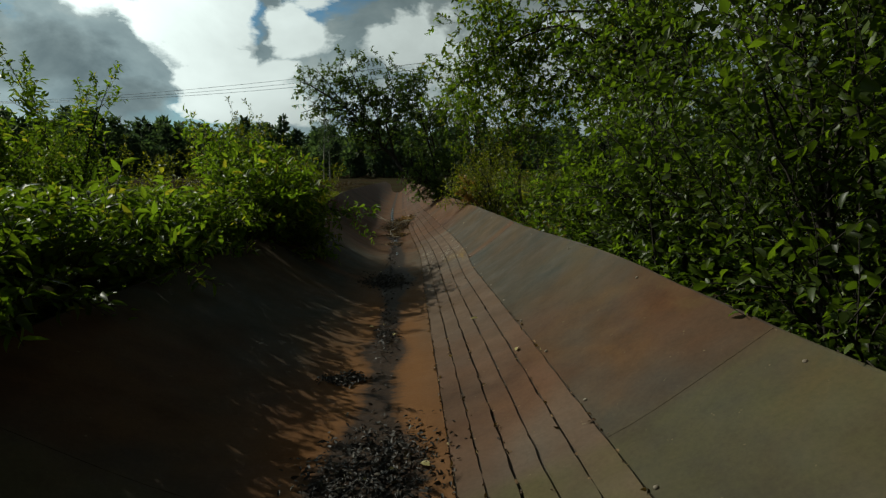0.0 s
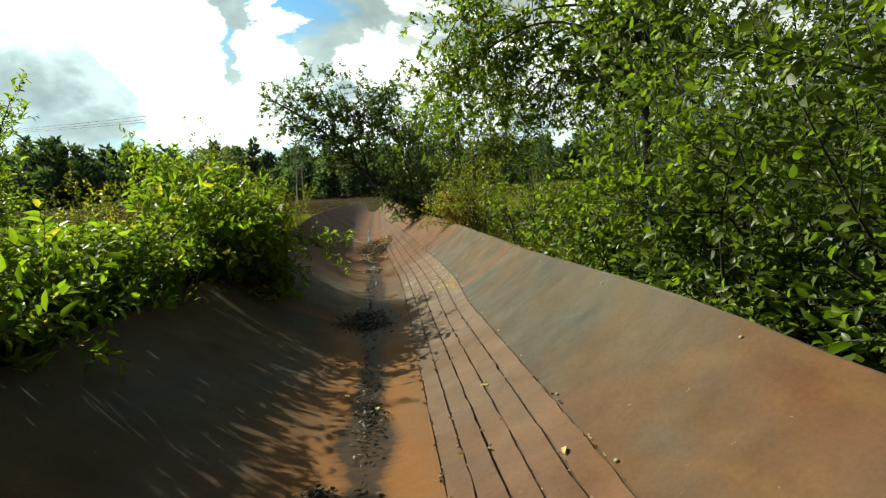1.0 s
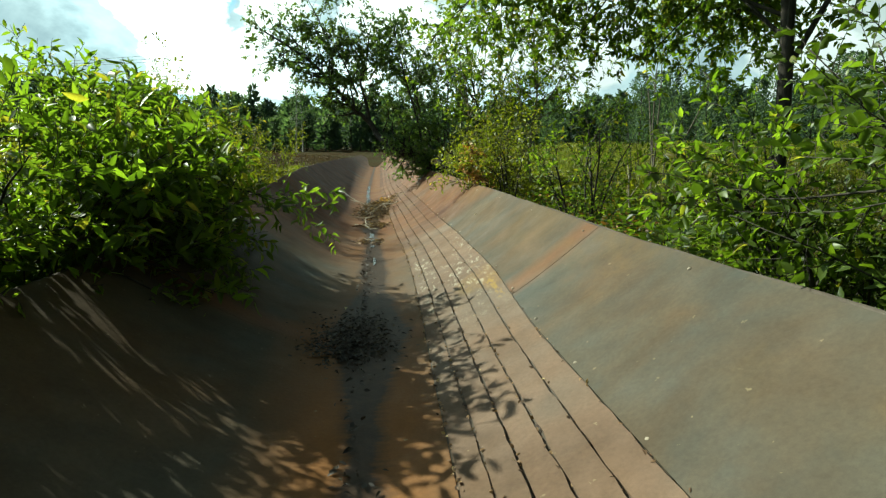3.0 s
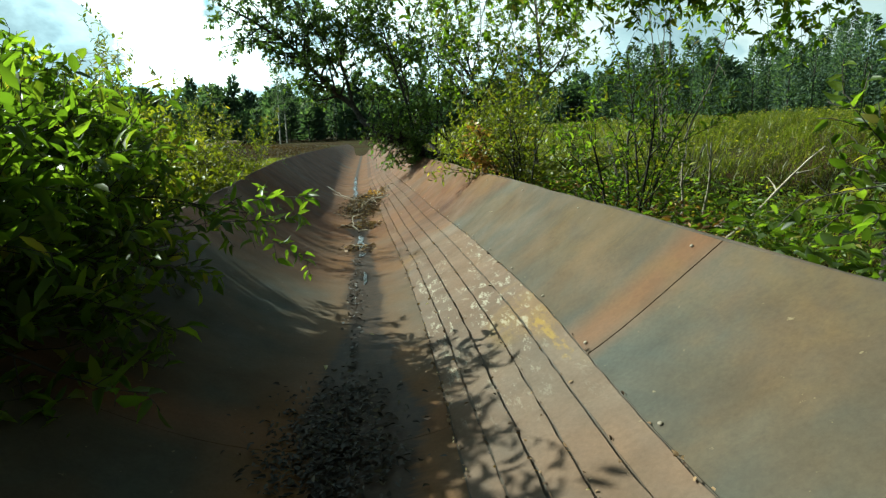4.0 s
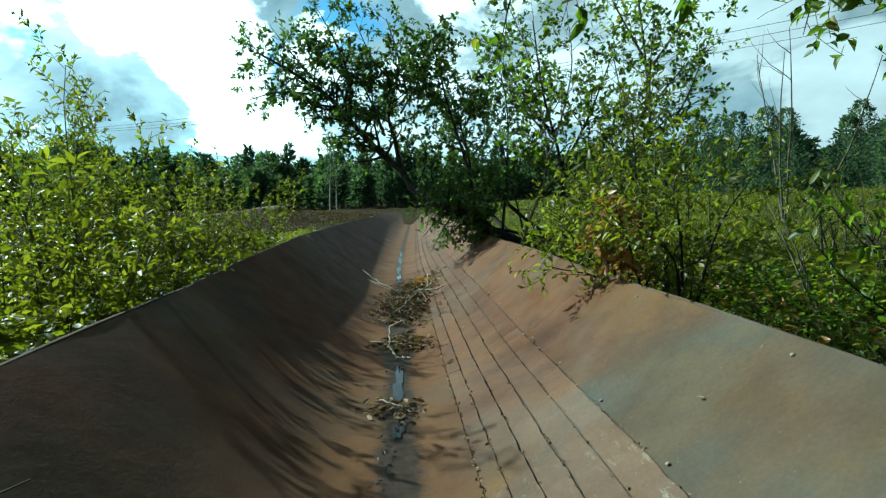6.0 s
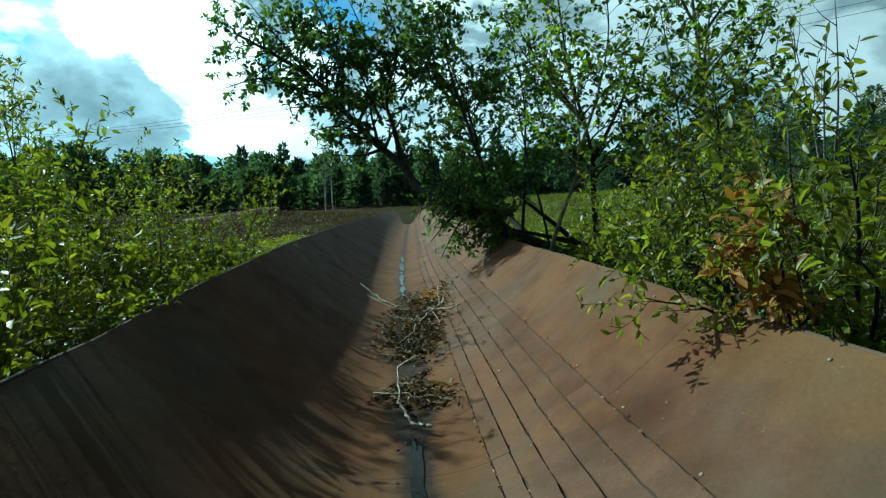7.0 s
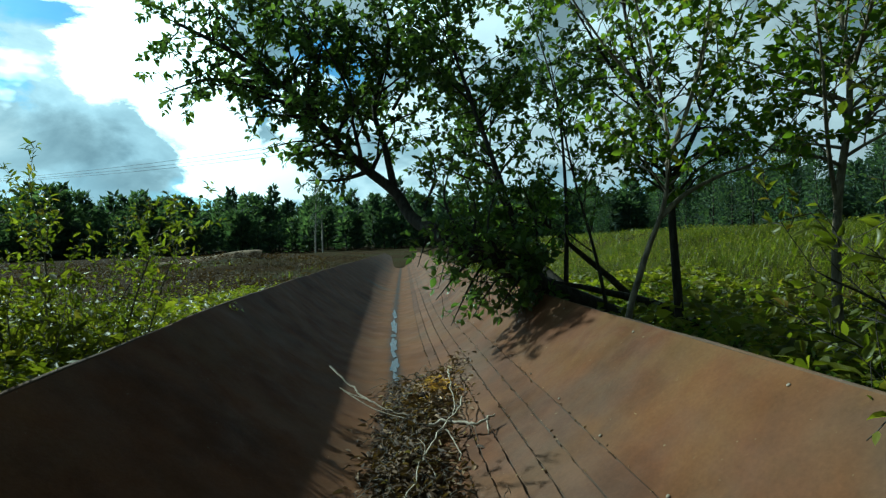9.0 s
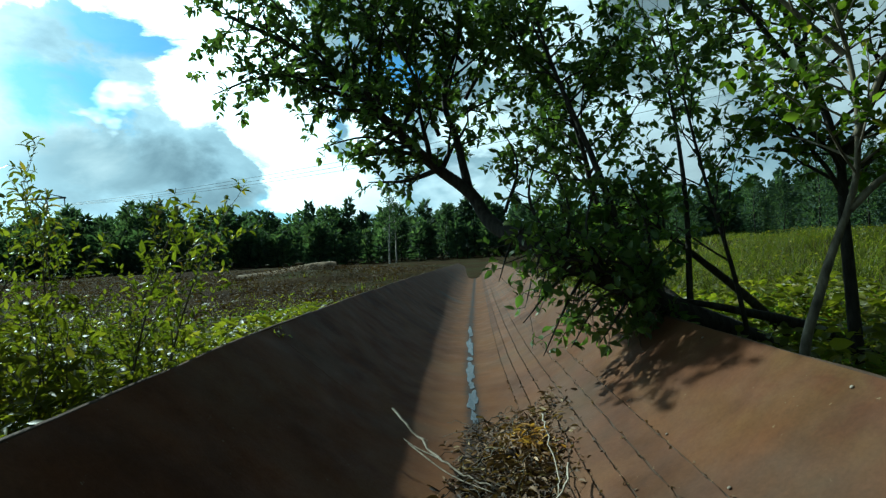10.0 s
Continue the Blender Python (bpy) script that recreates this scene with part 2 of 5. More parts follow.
    fleck = ramp(t, grain(t, pos, 42.0, 3.0, 0.6), [(0.71, 0.0), (0.75, 1.0)])
    base = blend(t, calc(t, "MULTIPLY", fleck, 0.5), base, (0.2376, 0.198, 0.1188))
    base = blend(t, 1.0, base, ramp(t, pits, [(0.3, 0.86), (0.7, 1.1)]), "MULTIPLY")
    join(t, base, b.inputs["Base Color"])
    rough = ramp(t, grain(t, pos, 6.0, 5.0, 0.6), [(0.3, 0.66), (0.7, 0.92)])
    if wet:
        # damp dark stain that follows the lowest line, wider where silt has gathered
        reach = calc(t, "MULTIPLY_ADD", calc(t, "SUBTRACT", xyz.outputs["Y"], 10.0, None, True), -0.024, 0.040)
        for mid, far, more in ((1.2, 0.5, 0.10), (2.3, 0.25, 0.05), (4.3, 0.75, 0.12), (5.6, 1.1, 0.04), (6.95, 0.3, 0.03), (7.95, 0.45, 0.06), (9.3, 1.2, 0.07)):
            swell = calc(t, "SUBTRACT", 1.0, calc(t, "ABSOLUTE", calc(t, "MULTIPLY", calc(t, "SUBTRACT", xyz.outputs["Y"], mid), 1 / far)), clamp=True)
            reach = calc(t, "MULTIPLY_ADD", swell, more, reach)
        torn = calc(t, "MULTIPLY", calc(t, "SUBTRACT", grain(t, stretch(t, pos, 7, 34, 7), 1.0, 5.0, 0.7), 0.5), 0.10)
        slow = calc(t, "MULTIPLY", calc(t, "SUBTRACT", grain(t, pos, 3.0, 3.0), 0.5), 0.08)
        gone = calc(t, "ADD", calc(t, "SUBTRACT", calc(t, "ABSOLUTE", off), reach), calc(t, "ADD", torn, slow))
        damp = ramp(t, gone, [(0.0, 1.0), (0.012, 0.55), (0.045, 0.0)])
        base = blend(t, calc(t, "MULTIPLY", damp, 0.93), base, ramp(t, grain(t, pos, 30.0, 4.0, 0.7), [(0.35, (0.012, 0.008, 0.006)), (0.7, (0.045, 0.028, 0.018))]))
        join(t, base, b.inputs["Base Color"])
        rough = blend(t, damp, rough, (0.6, 0.6, 0.6))
    join(t, rough, b.inputs["Roughness"])
    bumped(t, b, calc(t, "ADD", calc(t, "MULTIPLY", pits, 0.5), grain(t, pos, 14.0, 4.0)), 0.3, 0.006)
    return m, t, b, pos, base


BROWN = ((0.0597, 0.0227, 0.0086), (0.1013, 0.0416, 0.016), (0.0921, 0.0453, 0.0198))
GREY = ((0.0713, 0.0477, 0.0268), (0.0677, 0.0557, 0.0393), (0.0563, 0.0583, 0.0504))
STEEL = steel("rusted_steel", BROWN, GREY, 0.42, True, wet=True)[0]
STEEL_EDGE = steel("rusted_edge", ((0.0434, 0.0279, 0.0186), (0.0744, 0.0496, 0.0341), (0.093, 0.0682, 0.0496)), ((0.0496, 0.0372, 0.0279), (0.0682, 0.0558, 0.0434), (0.0868, 0.0744, 0.062)), 0.4)[0]


def plank_material():
    """Strip lining: the same rust with old white and yellow paint left on some stretches."""
    m, t, b, pos, base = steel("strip_lining", ((0.062, 0.0273, 0.0124), (0.1085, 0.0508, 0.026), (0.0961, 0.0558, 0.0322)), ((0.0781, 0.0533, 0.0371), (0.1119, 0.0777, 0.0563), (0.1004, 0.0801, 0.0637)), 0.4, False, True)
    xyz = t.nodes.new("ShaderNodeSeparateXYZ")
    join(t, pos, xyz.inputs[0])
    chip = grain(t, stretch(t, pos, 27, 10, 27), 1.0, 7.0, 0.8)
    at = t.nodes.new("ShaderNodeAttribute")
    at.attribute_name = "across"
    patchy = ramp(t, grain(t, stretch(t, pos, 9, 2.5, 9), 1.0, 3.0), [(0.44, 0.0), (0.56, 1.0)])
    mid = calc(t, "SUBTRACT", 1.0, calc(t, "ABSOLUTE", calc(t, "MULTIPLY", calc(t, "SUBTRACT", xyz.outputs["Y"], 5.1), 0.85)), clamp=True)
    white = calc(t, "MULTIPLY", ramp(t, chip, [(0.545, 0.0), (0.585, 0.85)]), calc(t, "MULTIPLY", calc(t, "MULTIPLY", mid, 1.6, clamp=True), patchy))
    base = blend(t, white, base, (0.3036, 0.2772, 0.2178))
    low = grain(t, pos, 2.3, 3.0, 0.5, 0.5)
    zone = calc(t, "SUBTRACT", 1.0, calc(t, "ABSOLUTE", calc(t, "MULTIPLY", calc(t, "SUBTRACT", xyz.outputs["Y"], 5.6), 0.5)), clamp=True)
    yellow = calc(t, "MULTIPLY", ramp(t, low, [(0.60, 0.0), (0.70, 0.28)]), calc(t, "MULTIPLY", zone, 2.0, clamp=True))
    near_y = calc(t, "ABSOLUTE", calc(t, "MULTIPLY", calc(t, "SUBTRACT", xyz.outputs["Y"], 4.42), 4.6))
    near_u = calc(t, "ABSOLUTE", calc(t, "MULTIPLY", calc(t, "SUBTRACT", at.outputs["Fac"], 0.558), 55.0))
    left_over = calc(t, "ADD", calc(t, "MAXIMUM", near_y, near_u), calc(t, "MULTIPLY", calc(t, "SUBTRACT", grain(t, stretch(t, pos, 26, 11, 26), 1.0, 6.0, 0.75), 0.5), 3.4))
    yellow = calc(t, "MAXIMUM", yellow, ramp(t, left_over, [(0.3, 0.6), (0.8, 0.0)]))
    base = blend(t, calc(t, "MULTIPLY", yellow, ramp(t, chip, [(0.4, 0.0), (0.5, 1.0)])), base, (0.2772, 0.1782, 0.0297))
    join(t, base, b.inputs["Base Color"])
    return m


PLANK = plank_material()


def plain(name, tone_a, tone_b, scale, rough=0.7, spec=0.3, bump=0.3):
    m, t, b, pos, isle = material(name, rough, spec)
    n = grain(t, pos, scale, 6.0, 0.6)
    join(t, ramp(t, n, [(0.35, tone_a), (0.65, tone_b)]), b.inputs["Base Color"])
    bumped(t, b, n, bump, 0.008)
    return m


WATER = plain("puddle_water", (0.0062, 0.005, 0.0037), (0.0124, 0.0093, 0.0068), 45, 0.16, 0.6, 0.25)
PYLON = plain("galvanised_steel", (0.124, 0.1302, 0.1364), (0.186, 0.1922, 0.1984), 4, 0.5)
CABLE = plain("cable_aluminium", (0.0744, 0.0744, 0.0806), (0.124, 0.124, 0.1302), 4, 0.5)


def ground_material():
    m, t, b, pos, isle = material("field_soil", 1.0, 0.02)
    broad = grain(t, pos, 0.22, 5.0, 0.6, 0.3)
    fine = grain(t, pos, 9.0, 6.0, 0.65)
    tone = ramp(t, broad, [(0.34, (0.022, 0.0143, 0.0072)), (0.48, (0.0413, 0.0275, 0.0116)), (0.58, (0.0385, 0.0363, 0.0138)), (0.70, (0.0523, 0.0413, 0.0248))])
    tone = blend(t, 1.0, tone, ramp(t, fine, [(0.3, 0.6), (0.7, 1.3)]), "MULTIPLY")
    join(t, tone, b.inputs["Base Color"])
    bumped(t, b, fine, 0.7, 0.05)
    return m


SOIL = ground_material()
SAND = plain("pale_sand", (0.12, 0.0864, 0.0496), (0.256, 0.192, 0.12), 6, 0.95, 0.2, 0.4)

# ---------------------------------------------------------------- helpers for building


def thing(name, label, category, group="", kind="", at=(0, 0, 0)):
    ob = new(name)
    ob.location = at
    return tagged(ob, label, category, group, kind)


def solid(name, verts, faces, mat, parent=None, label="", smooth=True):
    me = bpy.data.meshes.new(name)
    if isinstance(faces, tuple):
        loops, sizes = faces
        me.vertices.add(len(verts))
        me.vertices.foreach_set("co", np.asarray(verts, np.float32).ravel())
        me.loops.add(len(loops))
        me.loops.foreach_set("vertex_index", loops.astype(np.int32))
        me.polygons.add(len(sizes))
        me.polygons.foreach_set("loop_start", (np.cumsum(sizes) - sizes).astype(np.int32))
        me.polygons.foreach_set("loop_total", sizes.astype(np.int32))
        me.update(calc_edges=True)
    else:
        me.from_pydata([tuple(p) for p in verts], [], faces)
    me.materials.append(mat)
    if smooth:
        me.polygons.foreach_set("use_smooth", [True] * len(me.polygons))
    me.update()
    ob = new(name, me)
    if parent is not None:
        ob.parent = parent
    if label:
        ob["label"] = label
    return ob


def part(name, bm, mat, parent, label=""):
    me = bpy.data.meshes.new(name)
    bm.to_mesh(me)
    bm.free()
    me.materials.append(mat)
    ob = new(name, me)
    ob.parent = parent
    if label:
        ob["label"] = label
    return ob


def cross3(a, b):
    return np.array((a[1] * b[2] - a[2] * b[1], a[2] * b[0] - a[0] * b[2], a[0] * b[1] - a[1] * b[0]))


def unit(v):
    v = np.asarray(v, float)
    if v.ndim == 1:
        return v / (math.sqrt(v[0] * v[0] + v[1] * v[1] + v[2] * v[2]) + 1e-9)
    return v / (np.linalg.norm(v, axis=-1, keepdims=True) + 1e-9)


def tubes_mesh(tubes, sides=5):
    """Verts and faces of round tapered limbs from (path, radii) pairs."""
    verts, loops, sizes, base = [], [], [], 0
    for path, rad in tubes:
        k = sides if rad[0] > 0.008 else 3
        n = len(path)
        tan = unit(np.gradient(path, axis=0))
        ref = np.array((0.31, 0.17, 0.93)) if abs(tan[0][2]) < 0.9 else np.array((0.93, 0.2, 0.1))
        u = unit(np.cross(tan, ref))
        v = np.cross(tan, u)
        a = np.arange(k) * 2 * math.pi / k
        ring = path[:, None, :] + rad[:, None, None] * (np.cos(a)[None, :, None] * u[:, None, :] + np.sin(a)[None, :, None] * v[:, None, :])
        verts.append(ring.reshape(-1, 3))
        i, j = np.meshgrid(np.arange(n - 1), np.arange(k), indexing="ij")
        j2 = (j + 1) % k
        quads = base + np.stack((i * k + j, i * k + j2, (i + 1) * k + j2, (i + 1) * k + j), -1).reshape(-1, 4)
        loops += [quads.ravel(), base + (n - 1) * k + np.arange(k)]
        sizes += [4] * len(quads) + [k]
        base += n * k
    return np.concatenate(verts), (np.concatenate(loops), np.array(sizes))


BLADE = np.array([(0, 0, 0), (0.3, -0.46, 0.10), (0.33, 0, 0), (0.3, 0.46, 0.10), (0.68, -0.36, 0.03), (0.7, 0, -0.06), (0.68, 0.36, 0.03), (1, 0, -0.16)])
BLADE_F = [(0, 2, 1), (0, 3, 2), (1, 2, 5, 4), (2, 3, 6, 5), (4, 5, 7), (5, 6, 7)]
KITE = np.array([(0, 0, 0), (0.45, -0.5, 0.08), (1, 0, -0.1), (0.45, 0.5, 0.08)])
KITE_F = [(0, 3, 1), (1, 3, 2)]


def leaves_mesh(rng, pos, dirs, length, width, fine=True, up=1.0, spread=0.7):
    """Verts and faces of one leaf per place; dirs point along the midribs."""
    temp, tf = (BLADE, BLADE_F) if fine else (KITE, KITE_F)
    n = len(pos)
    d = unit(dirs)
    nrm = np.array((0, 0, up)) + spread * rng.normal(size=(n, 3))
    side = unit(np.cross(nrm, d))
    nrm = np.cross(d, side)
    size = length * rng.uniform(0.55, 1.2, n)
    w = size * width * rng.uniform(0.8, 1.2, n)
    curl = rng.uniform(0.2, 1.8, n)
    v = (pos[:, None, :] + temp[None, :, 0, None] * (d * size[:, None])[:, None, :] + temp[None, :, 1, None] * (side * w[:, None])[:, None, :]
         + temp[None, :, 2, None] * (nrm * (size * curl)[:, None])[:, None, :]).reshape(-1, 3)
    k = len(temp)
    flat = np.array([i for f in tf for i in f])
    loops = (np.arange(n)[:, None] * k + flat[None, :]).ravel()
    return v, (loops, np.tile([len(f) for f in tf], n))


def wander(rng, start, direction, length, steps, wiggle, lift):
    """A limb's centre line that bends a little at each step, upwards by lift."""
    p, d = np.array(start, float), unit(direction)
    out, h = [p], length / steps
    for _ in range(steps):
        d = unit(d + wiggle * rng.normal(size=3) + np.array((0, 0, lift)))
        p = p + d * h
        out.append(p)
    return np.array(out)


def smooth_path(points, steps=6):
    """A rounded line through a few points."""
    pts = np.array(points, float)
    t = np.linspace(0, len(pts) - 1, (len(pts) - 1) * steps + 1)
    pad = np.vstack((2 * pts[0] - pts[1], pts, 2 * pts[-1] - pts[-2]))
    i = np.minimum(t.astype(int), len(pts) - 2)
    f = (t - i)[:, None]
    a, b, c, d = pad[i], pad[i + 1], pad[i + 2], pad[i + 3]
    return 0.5 * (2 * b + (c - a) * f + (2 * a - 5 * b + 4 * c - d) * f ** 2 + (3 * b - a - 3 * c + d) * f ** 3)


def sprout(rng, path, r0, levels, tubes, leaf_at, gap, lv=0, bare=None):
    """Grows limbs and twigs from a centre line; twigs of the last level bear leaves.
    levels: (limbs a metre, angle, length, first, lift, wiggle) for each level."""
    n = len(path)
    f = np.linspace(0, 1, n)
    tubes.append((path, np.maximum(r0 * (1 - 0.82 * f), 0.0012)))
    seg = np.linalg.norm(np.diff(path, axis=0), axis=1)
    total = seg.sum()
    tan = unit(np.gradient(path, axis=0))

    def at(s):
        i = min(int(s * (n - 1)), n - 2)
        g = s * (n - 1) - i
        return path[i] * (1 - g) + path[i + 1] * g, tan[i]

    if lv >= len(levels) - 1:
        count = max(3, int(total / gap))
        for i in range(count):
            s = 0.12 + 0.88 * (i + 0.3 * rng.random()) / count
            p, d = at(min(s, 1.0))
            side = unit(cross3(d, unit(rng.normal(size=3))))
            leaf_at.append((p, unit(d * rng.uniform(0.2, 0.9) + side * 0.9 + np.array((0, 0, rng.uniform(-0.3, 0.25))))))
    if lv == len(levels):
        return
    dens, ang, ratio, first, lift, wig = levels[lv]
    first = first if bare is None else bare
    reach = min(total, 1.6) if bare is not None else total
    count = max(2, int(dens * total + rng.random()))
    turn = rng.uniform(0, 6.28)
    for i in range(count):
        s = first + (1 - first) * (i + rng.random()) / count
        p, d = at(min(s, 0.99))
        turn += 2.4 + rng.uniform(-0.5, 0.5)
        u = unit(cross3(d, (0.3, 0.2, 0.9) if abs(d[2]) < 0.9 else (1, 0, 0)))
        v = cross3(d, u)
        side = math.cos(turn) * u + math.sin(turn) * v
        a = radians(ang) * rng.uniform(0.7, 1.25)
        length = ratio * reach * (1.1 - 0.6 * s) * rng.uniform(0.6, 1.25)
        if length < 0.04:
            continue
        q = wander(rng, p, math.cos(a) * d + math.sin(a) * side, length, 5 if lv == 0 else 4, wig, lift)
        sprout(rng, q, max(r0 * (1 - 0.82 * s) * 0.6, 0.0016), levels, tubes, leaf_at, gap, lv + 1)


def grown(rng, root, stems, levels, gap, leaf, wood, mat, fine=True, up=1.0, names=("trunk", "crown"), split=False):
    """Adds wood and leaves to root. stems: (path, radius). leaf: (length, width).
    With split the trunk and each strong limb is a part of its own, the twigs another."""
    tubes, leaf_at = [], []
    for k, (path, r, *bare) in enumerate(stems):
        grew = []
        sprout(rng, path, r, levels, grew, leaf_at, gap, 0, bare[0] if bare else None)
        if split and (k == 0 or r > 0.0105):
            v, f = tubes_mesh(grew[:1], 8)
            solid("trunk" if k == 0 else "limb", v, f, wood, root)
            grew = grew[1:]
        tubes += grew
    v, f = tubes_mesh(tubes)
    solid("branchwork" if split else names[0], v, f, wood, root)
    pos = np.array([a for a, _ in leaf_at])
    dirs = np.array([b for _, b in leaf_at])
    v, f = leaves_mesh(rng, pos, dirs, leaf[0], leaf[1], fine, up)
    solid(names[1], v, f, mat, root, smooth=False)
    return root


def lerp(y, ys, zs):
    return np.interp(y, ys, zs)


def sag(y):
    """Height of the trough's bed: it runs gently downhill, with a small kink at each seam, and dips again far off."""
    return np.interp(y, [-10, 1.08, 4.17, 7.27, 10.4, 16, 38], [0.598, 0.211, 0.103, 0.022, 0.0, -0.01, -0.14])


# ---------------------------------------------------------------- ground


def ground_z(x, y):
    x, y = np.asarray(x, float), np.asarray(y, float)
    s = np.clip((x - 2.4) / 6.5, 0, 1)
    bank = 0.8 * s * s * (3 - 2 * s) * np.clip((70 - y) / 40, 0, 1)
    s2 = np.clip((-x - 9) / 14, 0, 1) * np.clip((y - 4) / 10, 0, 1)
    rise = 0.25 * s2
    wave = 0.05 * np.sin(0.9 * x + 0.5 * y) * np.sin(0.7 * y - 0.3 * x) + 0.04 * np.sin(2.1 * x - 1.3 * y)
    away = np.clip((np.abs(x) - 1.1) / 1.2, 0, 1)
    mound = 0.55 * np.exp(-((x + 5.5) / 3.2) ** 2 - ((y - 27) / 6.0) ** 2) + 0.3 * np.exp(-((x + 12) / 3.0) ** 2 - ((y - 19) / 3.0) ** 2)
    far = 0.40 * np.clip((y - 22) / 26, 0, 1)
    return -0.10 + bank + rise + mound + far + sag(y) + wave * away


def axis_steps(lo, hi, fine_lo, fine_hi, step):
    near = np.arange(fine_lo, fine_hi + step, step)
    far_hi, far_lo, d, p = [], [], step, near[-1]
    while p < hi:
        d *= 1.35
        p += d
        far_hi.append(p)
    d, p = step, near[0]
    while p > lo:
        d *= 1.35
        p -= d
        far_lo.append(p)
    return np.array(far_lo[::-1] + list(near) + far_hi)


gx, gy = axis_steps(-1500, 1500, -24, 24, 0.5), axis_steps(-1500, 1500, -8, 46, 0.5)
X, Y = np.meshgrid(gx, gy)
Z = ground_z(X, Y)
nx, ny = len(gx), len(gy)
ground = solid("ground", np.stack((X, Y, Z), -1).reshape(-1, 3),
               [(j * nx + i, j * nx + i + 1, (j + 1) * nx + i + 1, (j + 1) * nx + i) for j in range(ny - 1) for i in range(nx - 1)], SOIL)
tagged(ground, "rough brown and green heath ground with bare sandy patches", "ground", kind="structure")


def sand_strip(points, width):
    pts = smooth_path([(x, y, 0) for x, y in points], 8)
    tan = unit(np.gradient(pts, axis=0))
    side = np.stack((-tan[:, 1], tan[:, 0]), -1)
    rng = np.random.default_rng(4)
    verts, m = [], 7
    for p, s in zip(pts, side):
        w = width * rng.uniform(0.75, 1.2)
        for k in range(m):
            q = p[:2] + s * w * (k / (m - 1) - 0.5)
            edge = abs(k / (m - 1) - 0.5) * 2
            verts.append((q[0], q[1], float(ground_z(q[0], q[1])) + 0.3 * (1 - edge ** 2) + 0.004))
    faces = [(i * m + k, i * m + k + 1, (i + 1) * m + k + 1, (i + 1) * m + k) for i in range(len(pts) - 1) for k in range(m - 1)]
    return solid("sand_bank", verts, faces, SAND)


tagged(sand_strip([(-8.8, 28.0), (-7.4, 28.2), (-6.2, 28.4), (-5.2, 28.6)], 1.0), "low pale bank of sand across the rough field", "sand bank", kind="structure")

# ---------------------------------------------------------------- steel trough
Y0, Y1 = -3.2, 39.0


def axis_x(y):
    return lerp(y, [-3, 1, 2.5, 5, 6, 7.4, 9.2, 12, 14, 39], [-0.06, -0.035, -0.005, 0.035, 0.04, 0.01, -0.02, -0.08, -0.08, 0.16])


def rim_left(y):
    return lerp(y, [-3, 0, 4, 6, 8, 10, 13, 39], [0.32, 0.33, 0.385, 0.45, 0.515, 0.56, 0.54, 0.36])


def rim_right(y):
    return lerp(y, [-3, 0.8, 2, 4, 6, 8, 11, 39], [0.36, 0.385, 0.445, 0.455, 0.49, 0.515, 0.5, 0.36])


def groove(i, y):
    """Offset from the axis of the i-th joint of the strip lining."""
    return lerp(y, [1, 2.4, 5, 7, 9.2], [(0.215, 0.215, 0.225, 0.225, 0.225)[k] for k in range(5)]) + (0.0, 0.068, 0.135, 0.203, 0.275, 0.35)[i] + lerp(y, [3.7, 4.6], [0.0, 1.0]) * (0.010, 0.005, 0.010, 0.018, 0.026, 0.033)[i]


SEC_L = [(0.0, 0.0), (0.06, 0.0), (0.2, 0.016), (0.34, 0.066), (0.48, 0.145), (0.62, 0.245), (0.78, 0.37), (0.95, 0.50)]
SEC_R = [(0.0, 0.0), (0.06, 0.0), (0.15, 0.012), (0.24, 0.036), (0.36, 0.085), (0.48, 0.142), (0.58, 0.195), (0.68, 0.268), (0.80, 0.37), (0.95, 0.50)]
FINE_L, FINE_R = (smooth_path([(u, z, 0) for u, z in t], 6) for t in (SEC_L, SEC_R))


def section(u, y):
    """Height of the inner face at offset u from the axis."""
    if u <= 0:
        k = rim_left(y) / 0.5
        return max(0.0, float(lerp(-u, FINE_L[:, 0], FINE_L[:, 1]))) * k + float(sag(y))
    k = rim_right(y) / 0.5
    return max(0.0, float(lerp(u, FINE_R[:, 0], FINE_R[:, 1]))) * k + float(sag(y))


